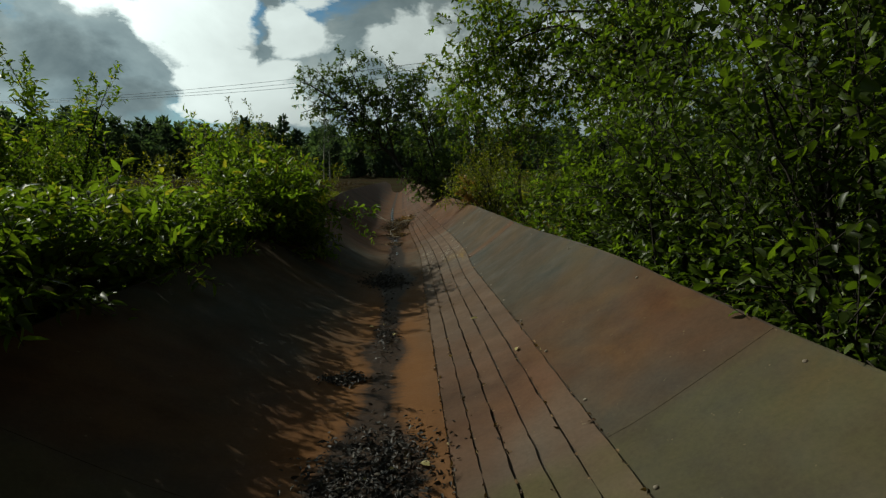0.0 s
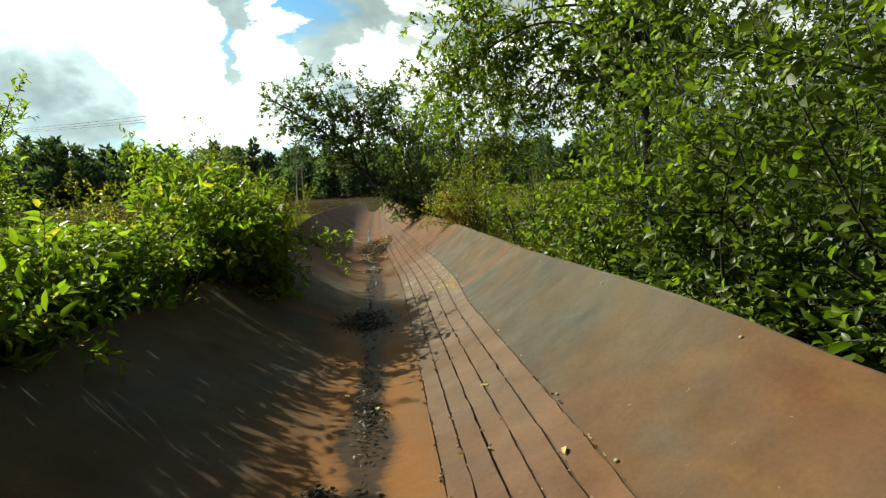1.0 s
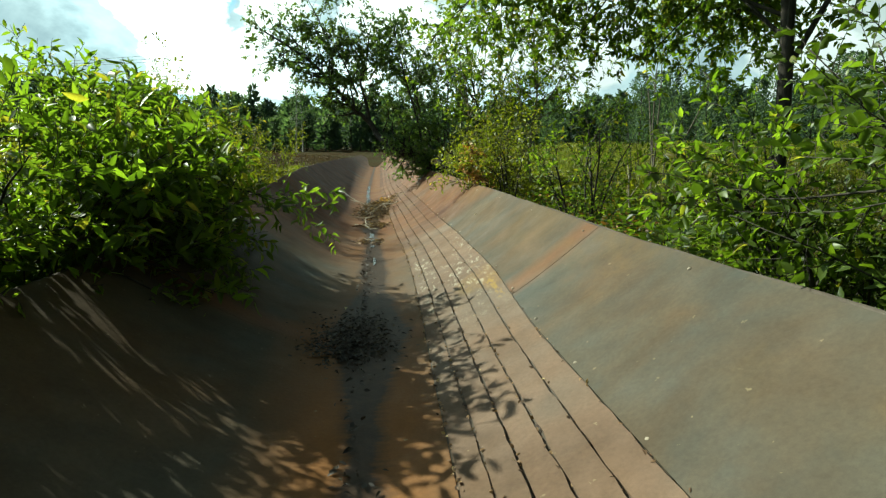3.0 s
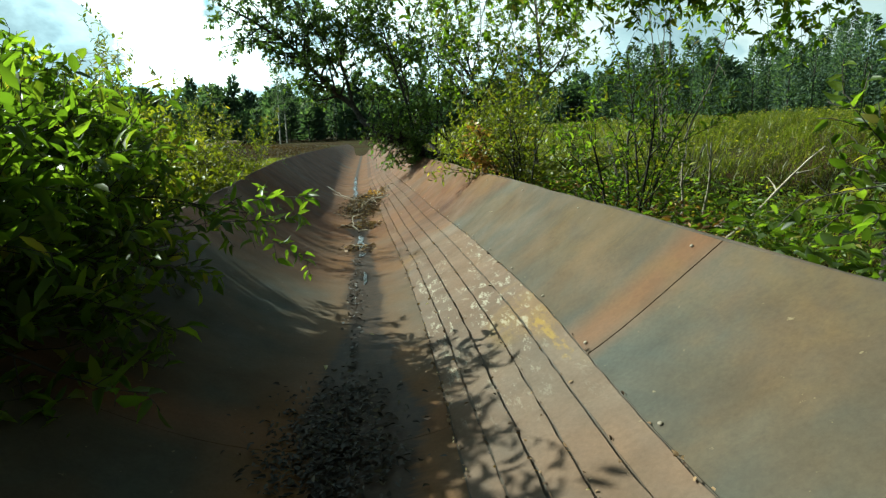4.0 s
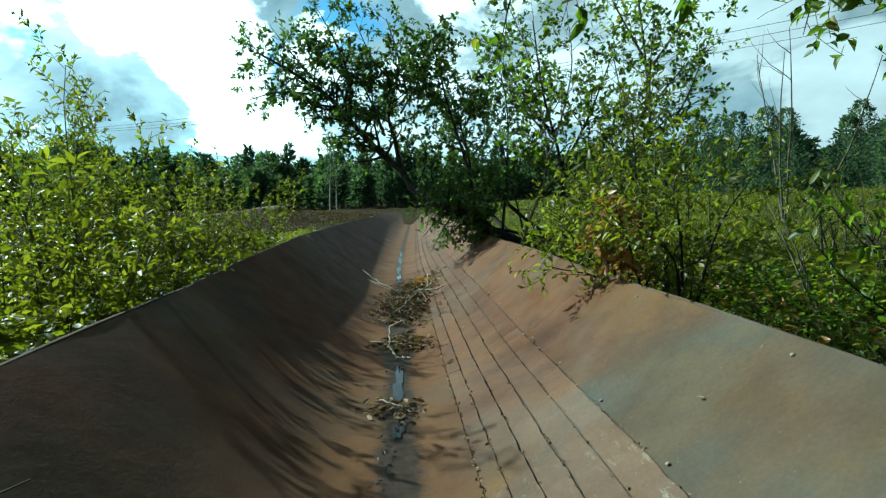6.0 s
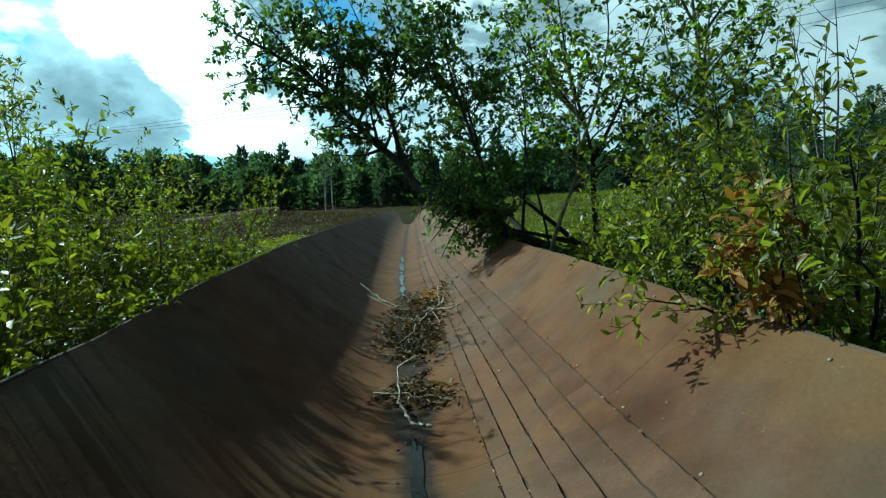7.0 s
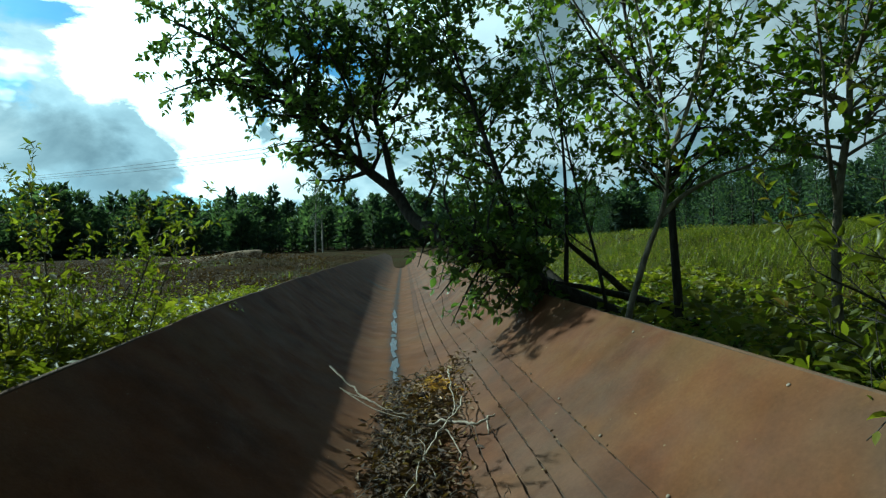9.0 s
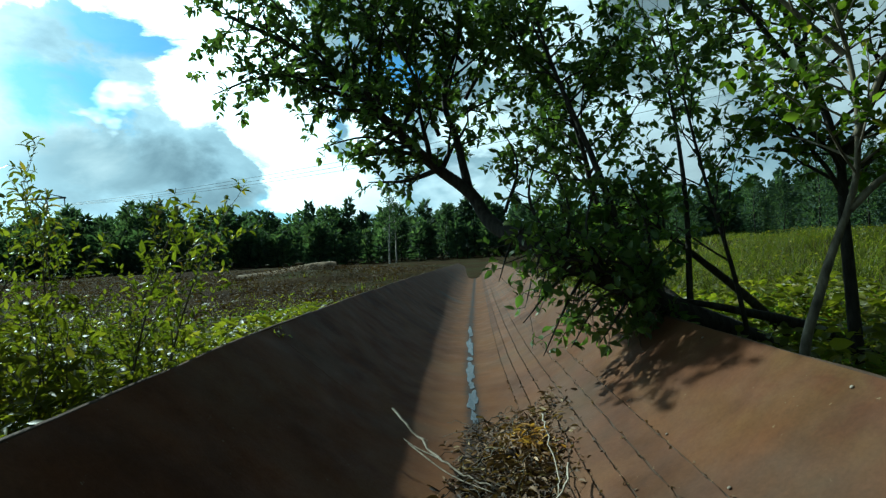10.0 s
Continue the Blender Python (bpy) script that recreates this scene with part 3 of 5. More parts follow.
def sheet(name, us_of_y, ys, mat, parent, thick=0.012, lift=0.0, ragged=0.0, seed=0):
    """A bent plate between offsets, with thickness and closed edges."""
    rng = np.random.default_rng(seed)
    face, verts, u_face, u_all = [], [], [], []
    for y in ys:
        us = us_of_y(y)
        u_face += list(us)
        u_all += list(us) + list(us)[::-1]
        m = len(us)
        wob = ragged * rng.normal(size=2)
        top, low = [], []
        for k, u in enumerate(us):
            uu = u + (wob[0] if k == 0 else wob[1] if k == m - 1 else 0)
            e = 0.004
            slope = (section(uu + e, y) - section(uu - e, y)) / (2 * e)
            c = 1 / math.sqrt(1 + slope * slope)
            h = lift + 0.006 * noise.noise(Vector((u * 2.2, y * 0.9, 3.0))) * (1 if thick < 0.02 else 0.3)
            top.append((axis_x(y) + uu - slope * c * h, y, section(uu, y) + c * h))
            low.append((axis_x(y) + uu + slope * c * thick, y, section(uu, y) - c * thick))
        face += top
        verts += top + low[::-1]
    w, nf = 2 * m, len(face)
    faces = [(j * m + k, j * m + k + 1, (j + 1) * m + k + 1, (j + 1) * m + k) for j in range(len(ys) - 1) for k in range(m - 1)]
    n_top = len(faces)
    faces += [(nf + j * w + k, nf + j * w + (k + 1) % w, nf + (j + 1) * w + (k + 1) % w, nf + (j + 1) * w + k) for j in range(len(ys) - 1) for k in range(m - 1, w)]
    faces += [tuple(nf + k for k in range(w))[::-1], tuple(nf + (len(ys) - 1) * w + k for k in range(w))]
    ob = solid(name, face + verts, faces, mat, parent, smooth=False)
    ob.data.polygons.foreach_set("use_smooth", [i < n_top for i in range(len(faces))])
    ob.data.attributes.new("across", "FLOAT", "POINT").data.foreach_set("value", np.array(u_face + u_all, np.float32))
    return ob


trough = thing("steel_trough", "long rusty sheet steel trough lying on the ground", "trough", kind="structure")
SEAMS = [Y0, -1.9, 1.08, 4.17, 7.27, 10.4, 13.5, 16.6, 19.8, 23.0, 26.2, 29.4, 32.6, 35.8, Y1]
for j in range(len(SEAMS) - 1):
    a, b = SEAMS[j] + 0.0008, SEAMS[j + 1] - 0.0008
    ys = np.linspace(a, b, 25 if b < 15 else 7)
    sheet("side_plate", lambda y: np.concatenate((np.linspace(-0.95, -0.6, 6), np.linspace(-0.55, -0.06, 12), np.array([0.0, 0.06, 0.10, 0.15, 0.19, groove(0, y) - 0.0015]))), ys, STEEL, trough, seed=j)
    yr = np.linspace(a + (0.003 if j == 3 else 0), b, len(ys))
    sheet("side_plate", lambda y: np.array([groove(5, y) + 0.0012, 0.62, 0.68, 0.74, 0.80, 0.88, 0.95]), yr, STEEL, trough, seed=j + 100, lift=0.002)
long_y = np.concatenate((np.arange(Y0, 15, 0.25), np.linspace(15, Y1, 30)))
sheet("backing_plate", lambda y: np.array([groove(0, y) - 0.02, 0.35, 0.45, groove(5, y) + 0.02]), long_y, STEEL_EDGE, trough, 0.035, -0.006)
# strips of the lining, in lengths that break at different places
for i in range(5):
    rng = np.random.default_rng(20 + i)
    ends = [Y0, 7.27 + 0.04 * i, 13.5 + 0.05 * i, Y1]
    for y, e in zip(ends, ends[1:]):
        ys = np.linspace(y + 0.0004, e - 0.0004, int((e - y) / (0.05 if y < 13 else 2.5)))
        off = rng.uniform(-0.002, 0.003)
        sheet("strip", lambda yy, i=i: np.array([groove(i, yy) + 0.0030, groove(i, yy) + 0.010, groove(i + 1, yy) - 0.010, groove(i + 1, yy) - 0.0028]),
              ys, PLANK, trough, 0.016, 0.003 + off, 0.0014, seed=int(i * 40 + y * 3) + 400)


def rim_lip(side):
    """Folded edge along a rim."""
    us = -0.95 if side < 0 else 0.95
    path = np.array([(axis_x(y) + us + side * 0.008, y, section(us, y) - 0.002) for y in long_y])
    path[:, 2] += 0.003 * np.sin(path[:, 1] * 3.1) + 0.002 * np.sin(path[:, 1] * 11)
    v, f = tubes_mesh([(path, np.full(len(path), 0.008))], 8)
    solid("rim", v, f, STEEL_EDGE, trough)


rim_lip(-1)
rim_lip(1)


def cradle(y):
    """Cross rib of flat steel under the trough, standing on the ground."""
    us = np.linspace(-0.95, 0.95, 15)
    top = [(axis_x(y) + u, section(u, y) - 0.014) for u in us]
    verts = [(x, yy, z) for yy in (y - 0.03, y + 0.03) for x, z in top] + [(x, yy, float(sag(y)) - 0.18) for yy in (y - 0.03, y + 0.03) for x, z in top]
    n = len(us)
    faces = []
    for k in range(n - 1):
        faces += [(k, k + 1, n + k + 1, n + k), (2 * n + k, 3 * n + k, 3 * n + k + 1, 2 * n + k + 1), (k, 2 * n + k, 2 * n + k + 1, k + 1), (n + k, n + k + 1, 3 * n + k + 1, 3 * n + k)]
    faces += [(0, n, 3 * n, 2 * n), (n - 1, 3 * n - 1, 4 * n - 1, 2 * n - 1)]
    solid("support_rib", verts, faces, STEEL_EDGE, trough, smooth=False)


for s in SEAMS:
    cradle(min(max(s, Y0 + 0.05), Y1 - 0.05))


def stud(parent, u, y, lift):
    """Domed rivet head on the plate."""
    e = 0.004
    slope = (section(u + e, y) - section(u - e, y)) / (2 * e)
    c = 1 / math.sqrt(1 + slope * slope)
    ob = new("rivet", STUD)
    ob.parent = parent
    ob.matrix_basis = Matrix.Translation((float(axis_x(y)) + u - slope * c * lift, y, section(u, y) + c * lift)) @ Euler((0, -math.atan(slope), 0)).to_matrix().to_4x4()


bm = bmesh.new()
bmesh.ops.create_uvsphere(bm, u_segments=8, v_segments=5, radius=0.0055)
bmesh.ops.scale(bm, vec=(1, 1, 0.5), verts=bm.verts)
STUD = bpy.data.meshes.new("rivet")
bm.to_mesh(STUD)
bm.free()
STUD.materials.append(plain("worn_rivet", (0.12, 0.09, 0.065), (0.3, 0.26, 0.2), 30, 0.5))
for k in range(34):
    stud(trough, float(groove(5, -0.4 + 0.42 * k)) + 0.014, -0.4 + 0.42 * k, 0.005)
for k in range(18):
    stud(trough, 0.915, 0.1 + 0.83 * k, 0.004)

# ---------------------------------------------------------------- shrubs and trees
BUSH_LV = [(9.0, 42, 0.42, 0.12, 0.05, 0.10), (13.0, 48, 0.42, 0.2, 0.03, 0.12)]
TREE_LV = [(6.5, 52, 0.50, 0.22, 0.04, 0.12), (8.0, 46, 0.42, 0.18, 0.02, 0.14), (11.0, 50, 0.40, 0.2, 0.0, 0.14)]

CROWN_LV = [(9.0, 58, 0.48, 0.22, 0.03, 0.13), (11.0, 48, 0.46, 0.15, 0.0, 0.14), (12.0, 50, 0.44, 0.15, -0.02, 0.14)]


def shrub(seed, spread, height, stems, leaf=(0.052, 0.38), gap=0.0175, mat=None, wood=None, name="willow_shrub", label="", category="shrub", group="", fine=True, levels=BUSH_LV):
    """Many-stemmed bush, at the origin."""
    rng = np.random.default_rng(seed)
    root = thing(name, label, category, group)
    made = []
    for i in range(stems):
        a = rng.uniform(0, 6.283)
        s = spread * rng.uniform(0.15, 1.0)
        base = np.array((0.14 * math.cos(a), 0.14 * math.sin(a), -0.12)) * rng.uniform(0.4, 1.2)
        d = np.array((s * math.cos(a), s * math.sin(a), 1.0))
        ln = height * rng.uniform(0.65, 1.08) / math.sqrt(1 + 0.35 * s * s)
        made.append((wander(rng, base, d, ln, 9, 0.07, 0.03), 0.011 * height / 1.6 * rng.uniform(0.7, 1.2)))
    return grown(rng, root, made, levels, gap, leaf, wood or BARK, mat or LEAF_BUSH, fine, names=("trunk", "crown"))


def put(ob, x, y, turn=0.0, size=1.0, tilt=0.0, sink=0.0):
    ob.matrix_basis = pose(x, y, float(ground_z(x, y)) - sink, tilt, 0, turn) @ Matrix.Scale(size, 4)
    return ob


def again(ob, x, y, turn=0.0, size=1.0, tilt=0.0):
    return copy_thing(ob, pose(x, y, float(ground_z(x, y)), tilt, 0, turn) @ Matrix.Scale(size / ob.scale[0], 4))


WILLOW_TXT = "dense leafy green willow shrub beside the trough"
bush_a = put(shrub(11, 0.85, 1.55, 15, label=WILLOW_TXT, group="shrubs along the trough"), -1.8, 1.6, 0, 0.75)
bush_b = put(shrub(12, 0.7, 1.75, 14, label=WILLOW_TXT, group="shrubs along the trough"), -2.7, 2.7, 0, 0.9)
bush_c = put(shrub(13, 1.0, 1.25, 15, label=WILLOW_TXT, group="shrubs along the trough"), -1.55, 3.5, 0, 0.6)
for ob, x, y, turn, size in ((bush_c, -1.5, 0.5, 70, 0.72), (bush_b, -2.6, 0.7, 120, 1.0), (bush_a, -3.3, 1.6, 200, 1.25), (bush_a, -2.3, 4.7, 100, 0.58),
                             (bush_c, -1.65, 2.4, 160, 0.8), (bush_b, -3.4, 3.6, 250, 1.15), (bush_a, -3.0, 5.0, 300, 0.62), (bush_c, -2.4, 5.6, 220, 0.5),
                             (bush_b, -4.6, 3.0, 30, 1.2), (bush_a, -4.4, 5.2, 60, 0.8), (bush_c, -4.0, 6.4, 10, 0.7), (bush_a, -1.8, -0.9, 20, 0.75), (bush_a, -2.4, 3.5, 340, 0.95), (bush_c, -2.1, 1.9, 310, 1.05), (bush_b, -2.15, 3.0, 75, 0.78), (bush_c, -1.7, 1.1, 260, 0.8), (bush_a, -2.9, 0.2, 140, 1.05),
                             (bush_b, -2.0, 2.5, 195, 0.72), (bush_b, -2.3, 1.5, 285, 0.85), (bush_b, -2.5, 4.3, 330, 0.68), (bush_c, -1.5, 1.7, 45, 0.8), (bush_c, -1.5, 2.9, 205, 0.8), (bush_c, -1.5, 3.65, 330, 0.8), (bush_c, -1.42, 3.25, 25, 0.76), (bush_c, -1.45, 2.2, 285, 0.78), (bush_c, -1.42, 1.3, 345, 0.76), (bush_c, -1.42, 2.6, 125, 0.76), (bush_c, -1.45, 0.9, 165, 0.76), (bush_c, -1.5, -0.2, 120, 0.7), (bush_a, -2.7, 2.1, 15, 1.05), (bush_a, -2.9, 3.1, 95, 1.1)):
    again(ob, x, y, turn, size * ((0.62 if x > -2.05 else 0.72) if 1.4 < y < 3.8 and x > -2.7 else 1.0))


def overhang(seed, base, aims, leaf, mat, label, name="willow_shrub", category="shrub", gap=0.022, r=0.011, wood=None, levels=BUSH_LV, group=""):
    """A bush whose stems arch from its foot over the given places."""
    rng = np.random.default_rng(seed)
    root = thing(name, label, category, group)
    root.location = (base[0], base[1], float(ground_z(base[0], base[1])))
    foot = np.array((base[0], base[1], float(ground_z(base[0], base[1]))))
    made = []
    for aim in aims:
        end = np.array(aim, float) + np.array((0, 0, float(sag(aim[1])))) - foot
        mid = end * 0.5 + np.array((0, 0, 0.22 * np.linalg.norm(end[:2]) + 0.1)) + 0.05 * rng.normal(size=3)
        made.append((smooth_path([(0.05 * rng.normal(), 0.05 * rng.normal(), -0.08), mid, end], 5), r * rng.uniform(0.8, 1.2)))
    return grown(rng, root, made, levels, gap, leaf, wood or BARK, mat, names=("trunk", "crown"))


overhang(35, (-1.5, 5.15), [(-0.9, 5.1, 0.75), (-1.1, 5.3, 0.98), (-1.3, 5.4, 0.98), (-1.5, 5.5, 1.1), (-1.2, 5.1, 0.92), (-0.82, 4.95, 0.66), (-1.0, 5.4, 0.78), (-1.6, 5.2, 1.1), (-0.95, 5.25, 0.74), (-1.2, 5.5, 0.9), (-1.4, 5.2, 1.0), (-0.85, 5.2, 0.62), (-1.05, 4.95, 0.8), (-1.8, 5.6, 1.2)],
         (0.07, 0.36), LEAF_BUSH, "arching willow shrub hanging over the trough rim", group="shrubs along the trough", gap=0.042)
overhang(31, (-1.35, 4.75), [(-0.38, 5.15, 0.5), (-0.58, 4.75, 0.5), (-0.65, 4.4, 0.45), (-0.8, 5.3, 0.62), (-0.6, 5.0, 0.38), (-0.95, 4.5, 0.8), (-1.1, 5.4, 0.85), (-1.0, 5.0, 0.85), (-0.8, 4.1, 0.7), (-0.72, 4.25, 0.3), (-0.6, 4.55, 0.3), (-0.85, 4.0, 0.45), (-0.95, 4.3, 0.6), (-0.9, 4.7, 0.5), (-1.0, 4.1, 0.72)],
         (0.07, 0.36), LEAF_BUSH, "arching willow shrub hanging over the trough rim", group="shrubs along the trough", gap=0.042)
overhang(34, (-1.25, 4.1), [(-0.7, 4.2, 0.5), (-0.62, 4.35, 0.36), (-0.75, 3.9, 0.55), (-0.7, 4.05, 0.25), (-0.85, 4.4, 0.62), (-0.9, 4.2, 0.8), (-0.95, 3.8, 0.75), (-0.8, 4.5, 0.3), (-1.1, 3.9, 0.85), (-0.65, 4.6, 0.45), (-0.58, 4.2, 0.22)],
         (0.07, 0.36), LEAF_BUSH, "arching willow shrub hanging over the trough rim", group="shrubs along the trough", gap=0.042)
overhang(32, (-1.35, 3.1), [(-1.0, 3.5, 0.42), (-0.95, 3.2, 0.40), (-1.0, 2.9, 0.42), (-1.05, 2.6, 0.45), (-0.92, 3.05, 0.36), (-0.98, 3.7, 0.45), (-1.1, 3.3, 0.5), (-1.0, 2.4, 0.45), (-0.95, 3.4, 0.38)],
         (0.058, 0.38), LEAF_BUSH, "arching willow shrub hanging over the trough rim", group="shrubs along the trough")
overhang(33, (-1.4, 1.6), [(-1.0, 1.9, 0.42), (-1.0, 1.5, 0.45), (-0.95, 2.2, 0.4), (-1.05, 1.0, 0.5), (-1.1, 1.7, 0.5), (-0.95, 1.3, 0.42), (-1.0, 2.4, 0.42), (-0.92, 1.75, 0.38)],
         (0.058, 0.38), LEAF_BUSH, "arching willow shrub hanging over the trough rim", group="shrubs along the trough")

overhang(36, (-1.22, 4.35), [(-0.75, 4.35, 0.58), (-0.7, 4.5, 0.52), (-0.85, 4.2, 0.72), (-0.66, 4.65, 0.42), (-0.8, 4.75, 0.68), (-0.92, 4.4, 0.86), (-0.7, 4.25, 0.36), (-0.64, 4.42, 0.3), (-0.82, 4.55, 0.81), (-0.72, 4.8, 0.6), (-0.78, 4.15, 0.6)],
         (0.07, 0.36), LEAF_BUSH, "arching willow shrub hanging over the trough rim", group="shrubs along the trough", gap=0.042)
overhang(37, (-1.42, 5.65), [(-1.05, 5.5, 0.82), (-1.1, 5.8, 0.86), (-1.25, 5.4, 0.95), (-1.3, 5.9, 0.92), (-1.45, 5.6, 1.02), (-1.0, 5.3, 0.78), (-1.15, 5.2, 0.9), (-1.5, 5.9, 0.95), (-1.2, 5.65, 0.96), (-1.05, 5.7, 0.7), (-1.55, 5.3, 1.04), (-1.3, 5.15, 1.0), (-1.0, 5.5, 0.66), (-1.2, 6.0, 0.8)],
         (0.066, 0.38), LEAF_BUSH, "leafy willow shrub leaning on the trough rim", group="shrubs along the trough", gap=0.028)

SHOOT_LV = [(11.0, 32, 0.26, 0.3, 0.10, 0.08), (12.0, 40, 0.4, 0.2, 0.08, 0.1)]
shoot = put(shrub(45, 0.16, 2.0, 3, (0.06, 0.36), 0.028, LEAF_BUSH, BARK, "willow_shoot", "upright young willow shoot above the shrubs", "sapling", "upright shoots among the shrubs", levels=SHOOT_LV), -2.8, 2.9, 0, 1.0)
for x, y, turn, size in ((-2.5, 4.7, 300, 1.0), (-2.9, 4.2, 70, 1.0), (-3.3, 5.6, 200, 1.0), (-3.7, 4.4, 250, 1.1), (-2.3, 3.5, 300, 0.8), (-3.6, 6.6, 20, 1.05), (-3.2, 3.4, 330, 1.1), (-2.3, 3.6, 45, 0.66), (-2.2, 3.0, 215, 0.6), (-2.2, 2.8, 265, 0.76), (-2.3, 2.2, 315, 0.66), (-2.0, 1.2, 15, 0.66), (-2.4, 4.1, 125, 0.85)):
    again(shoot, x, y, turn, size)

# young shoots and herbs on the open stretch past the shrubs
YOUNG_LV = [(10.0, 40, 0.30, 0.15, 0.08, 0.10), (12.0, 45, 0.4, 0.2, 0.05, 0.1)]
young_a = put(shrub(41, 0.35, 1.9, 5, (0.055, 0.4), 0.034, LEAF_LIGHT, BARK_PALE, "willow_sapling", "slender yellow-green willow sapling on the open ground", "sapling", "saplings by the trough", levels=YOUNG_LV), -2.1, 8.3)
young_b = put(shrub(42, 0.6, 1.15, 12, (0.06, 0.42), 0.026, LEAF_HERB, BARK_PALE, "willow_sapling", "low yellow-green willow regrowth beside the trough", "sapling", "saplings by the trough", levels=YOUNG_LV), -1.5, 7.2)
young_c = put(shrub(43, 0.8, 0.9, 14, (0.056, 0.42), 0.026, LEAF_HERB, BARK_PALE, "willow_sapling", "low yellow-green willow regrowth beside the trough", "sapling", "saplings by the trough", levels=YOUNG_LV), -1.45, 8.3)
for ob, x, y, turn, size in ((young_c, -2.2, 7.7, 130, 1.2), (young_b, -1.45, 9.2, 200, 0.95),
                             (young_b, -2.8, 8.9, 300, 1.0), (young_c, -1.35, 10.3, 20, 0.9), (young_a, -1.5, 9.0, 190, 0.72), (young_a, -1.45, 9.8, 260, 0.72), (young_a, -1.9, 10.3, 310, 0.7),
                             (young_c, -3.0, 6.9, 33, 0.8), (young_a, -4.2, 9.5, 250, 0.8), (young_c, -1.35, 7.7, 15, 0.9), (young_b, -1.7, 7.9, 95, 1.0), (young_b, -2.4, 9.2, 15, 1.1), (young_b, -1.55, 8.7, 215, 0.9), (young_b, -2.9, 7.4, 265, 1.1), (young_a, -2.9, 9.7, 35, 1.08), (young_a, -3.3, 10.8, 120, 0.85)):
    again(ob, x, y, turn, size)

# dense trees and shrubs on the other side
ALDER_TXT = "dense dark green broad-leaved shrub beside the trough"
alder_a = put(shrub(51, 0.6, 2.3, 13, (0.038, 0.56), 0.021, LEAF_DARK, BARK, "alder_shrub", ALDER_TXT, "shrub", "shrubs beside the trough"), 1.75, 1.6)
alder_b = put(shrub(52, 0.75, 1.8, 14, (0.037, 0.55), 0.020, LEAF_DARK, BARK, "alder_shrub", ALDER_TXT, "shrub", "shrubs beside the trough"), 1.75, 2.8)
for ob, x, y, turn, size in ((alder_a, 2.5, 2.4, 90, 1.15), (alder_b, 2.1, 0.5, 150, 0.9), (alder_a, 2.6, 1.0, 200, 1.1), (alder_b, 1.9, 3.7, 240, 0.6), (alder_a, 3.2, 3.6, 280, 0.9),
                             (alder_b, 1.7, -0.5, 20, 1.1), (alder_a, 3.6, 2.0, 20, 1.3), (alder_a, 2.8, -0.4, 60, 1.1), (alder_b, 5.2, 5.2, 100, 1.0)):
    again(ob, x, y, turn, size)
overhang(53, (1.5, 2.4), [(1.0, 2.7, 0.75), (1.02, 2.2, 0.7), (1.05, 3.1, 0.8), (1.2, 2.6, 1.2), (1.1, 3.4, 0.62), (1.1, 2.0, 1.0)],
         (0.042, 0.55), LEAF_DARK, "broad-leaved shrub leaning over the trough rim", "alder_shrub", group="shrubs beside the trough")
overhang(54, (1.6, 3.7), [(1.1, 3.7, 0.66), (1.2, 4.0, 0.62), (1.2, 3.5, 0.72), (1.45, 3.9, 0.85), (1.15, 3.85, 0.58)],
         (0.046, 0.45), LEAF_BUSH, "bright leafy shrub at the trough rim", "willow_shrub", group="shrubs beside the trough")


def tree(seed, stems, leaf, mat, label, name="willow_tree", gap=0.03, wood=None, levels=TREE_LV, group="", fine=True, category="tree"):
    """A tree from the centre lines of its main stems (world places) and their radii."""
    rng = np.random.default_rng(seed)
    root = thing(name, label, category, group)
    foot = np.array(stems[0][0][0], float)
    root.location = foot + np.array((0, 0, float(sag(foot[1]))))
    made = [(smooth_path(np.array(p, float) - foot, 6), r, *bare) for p, r, *bare in stems]
    return grown(rng, root, made, levels, gap, leaf, wood or BARK, mat, fine, split=True)


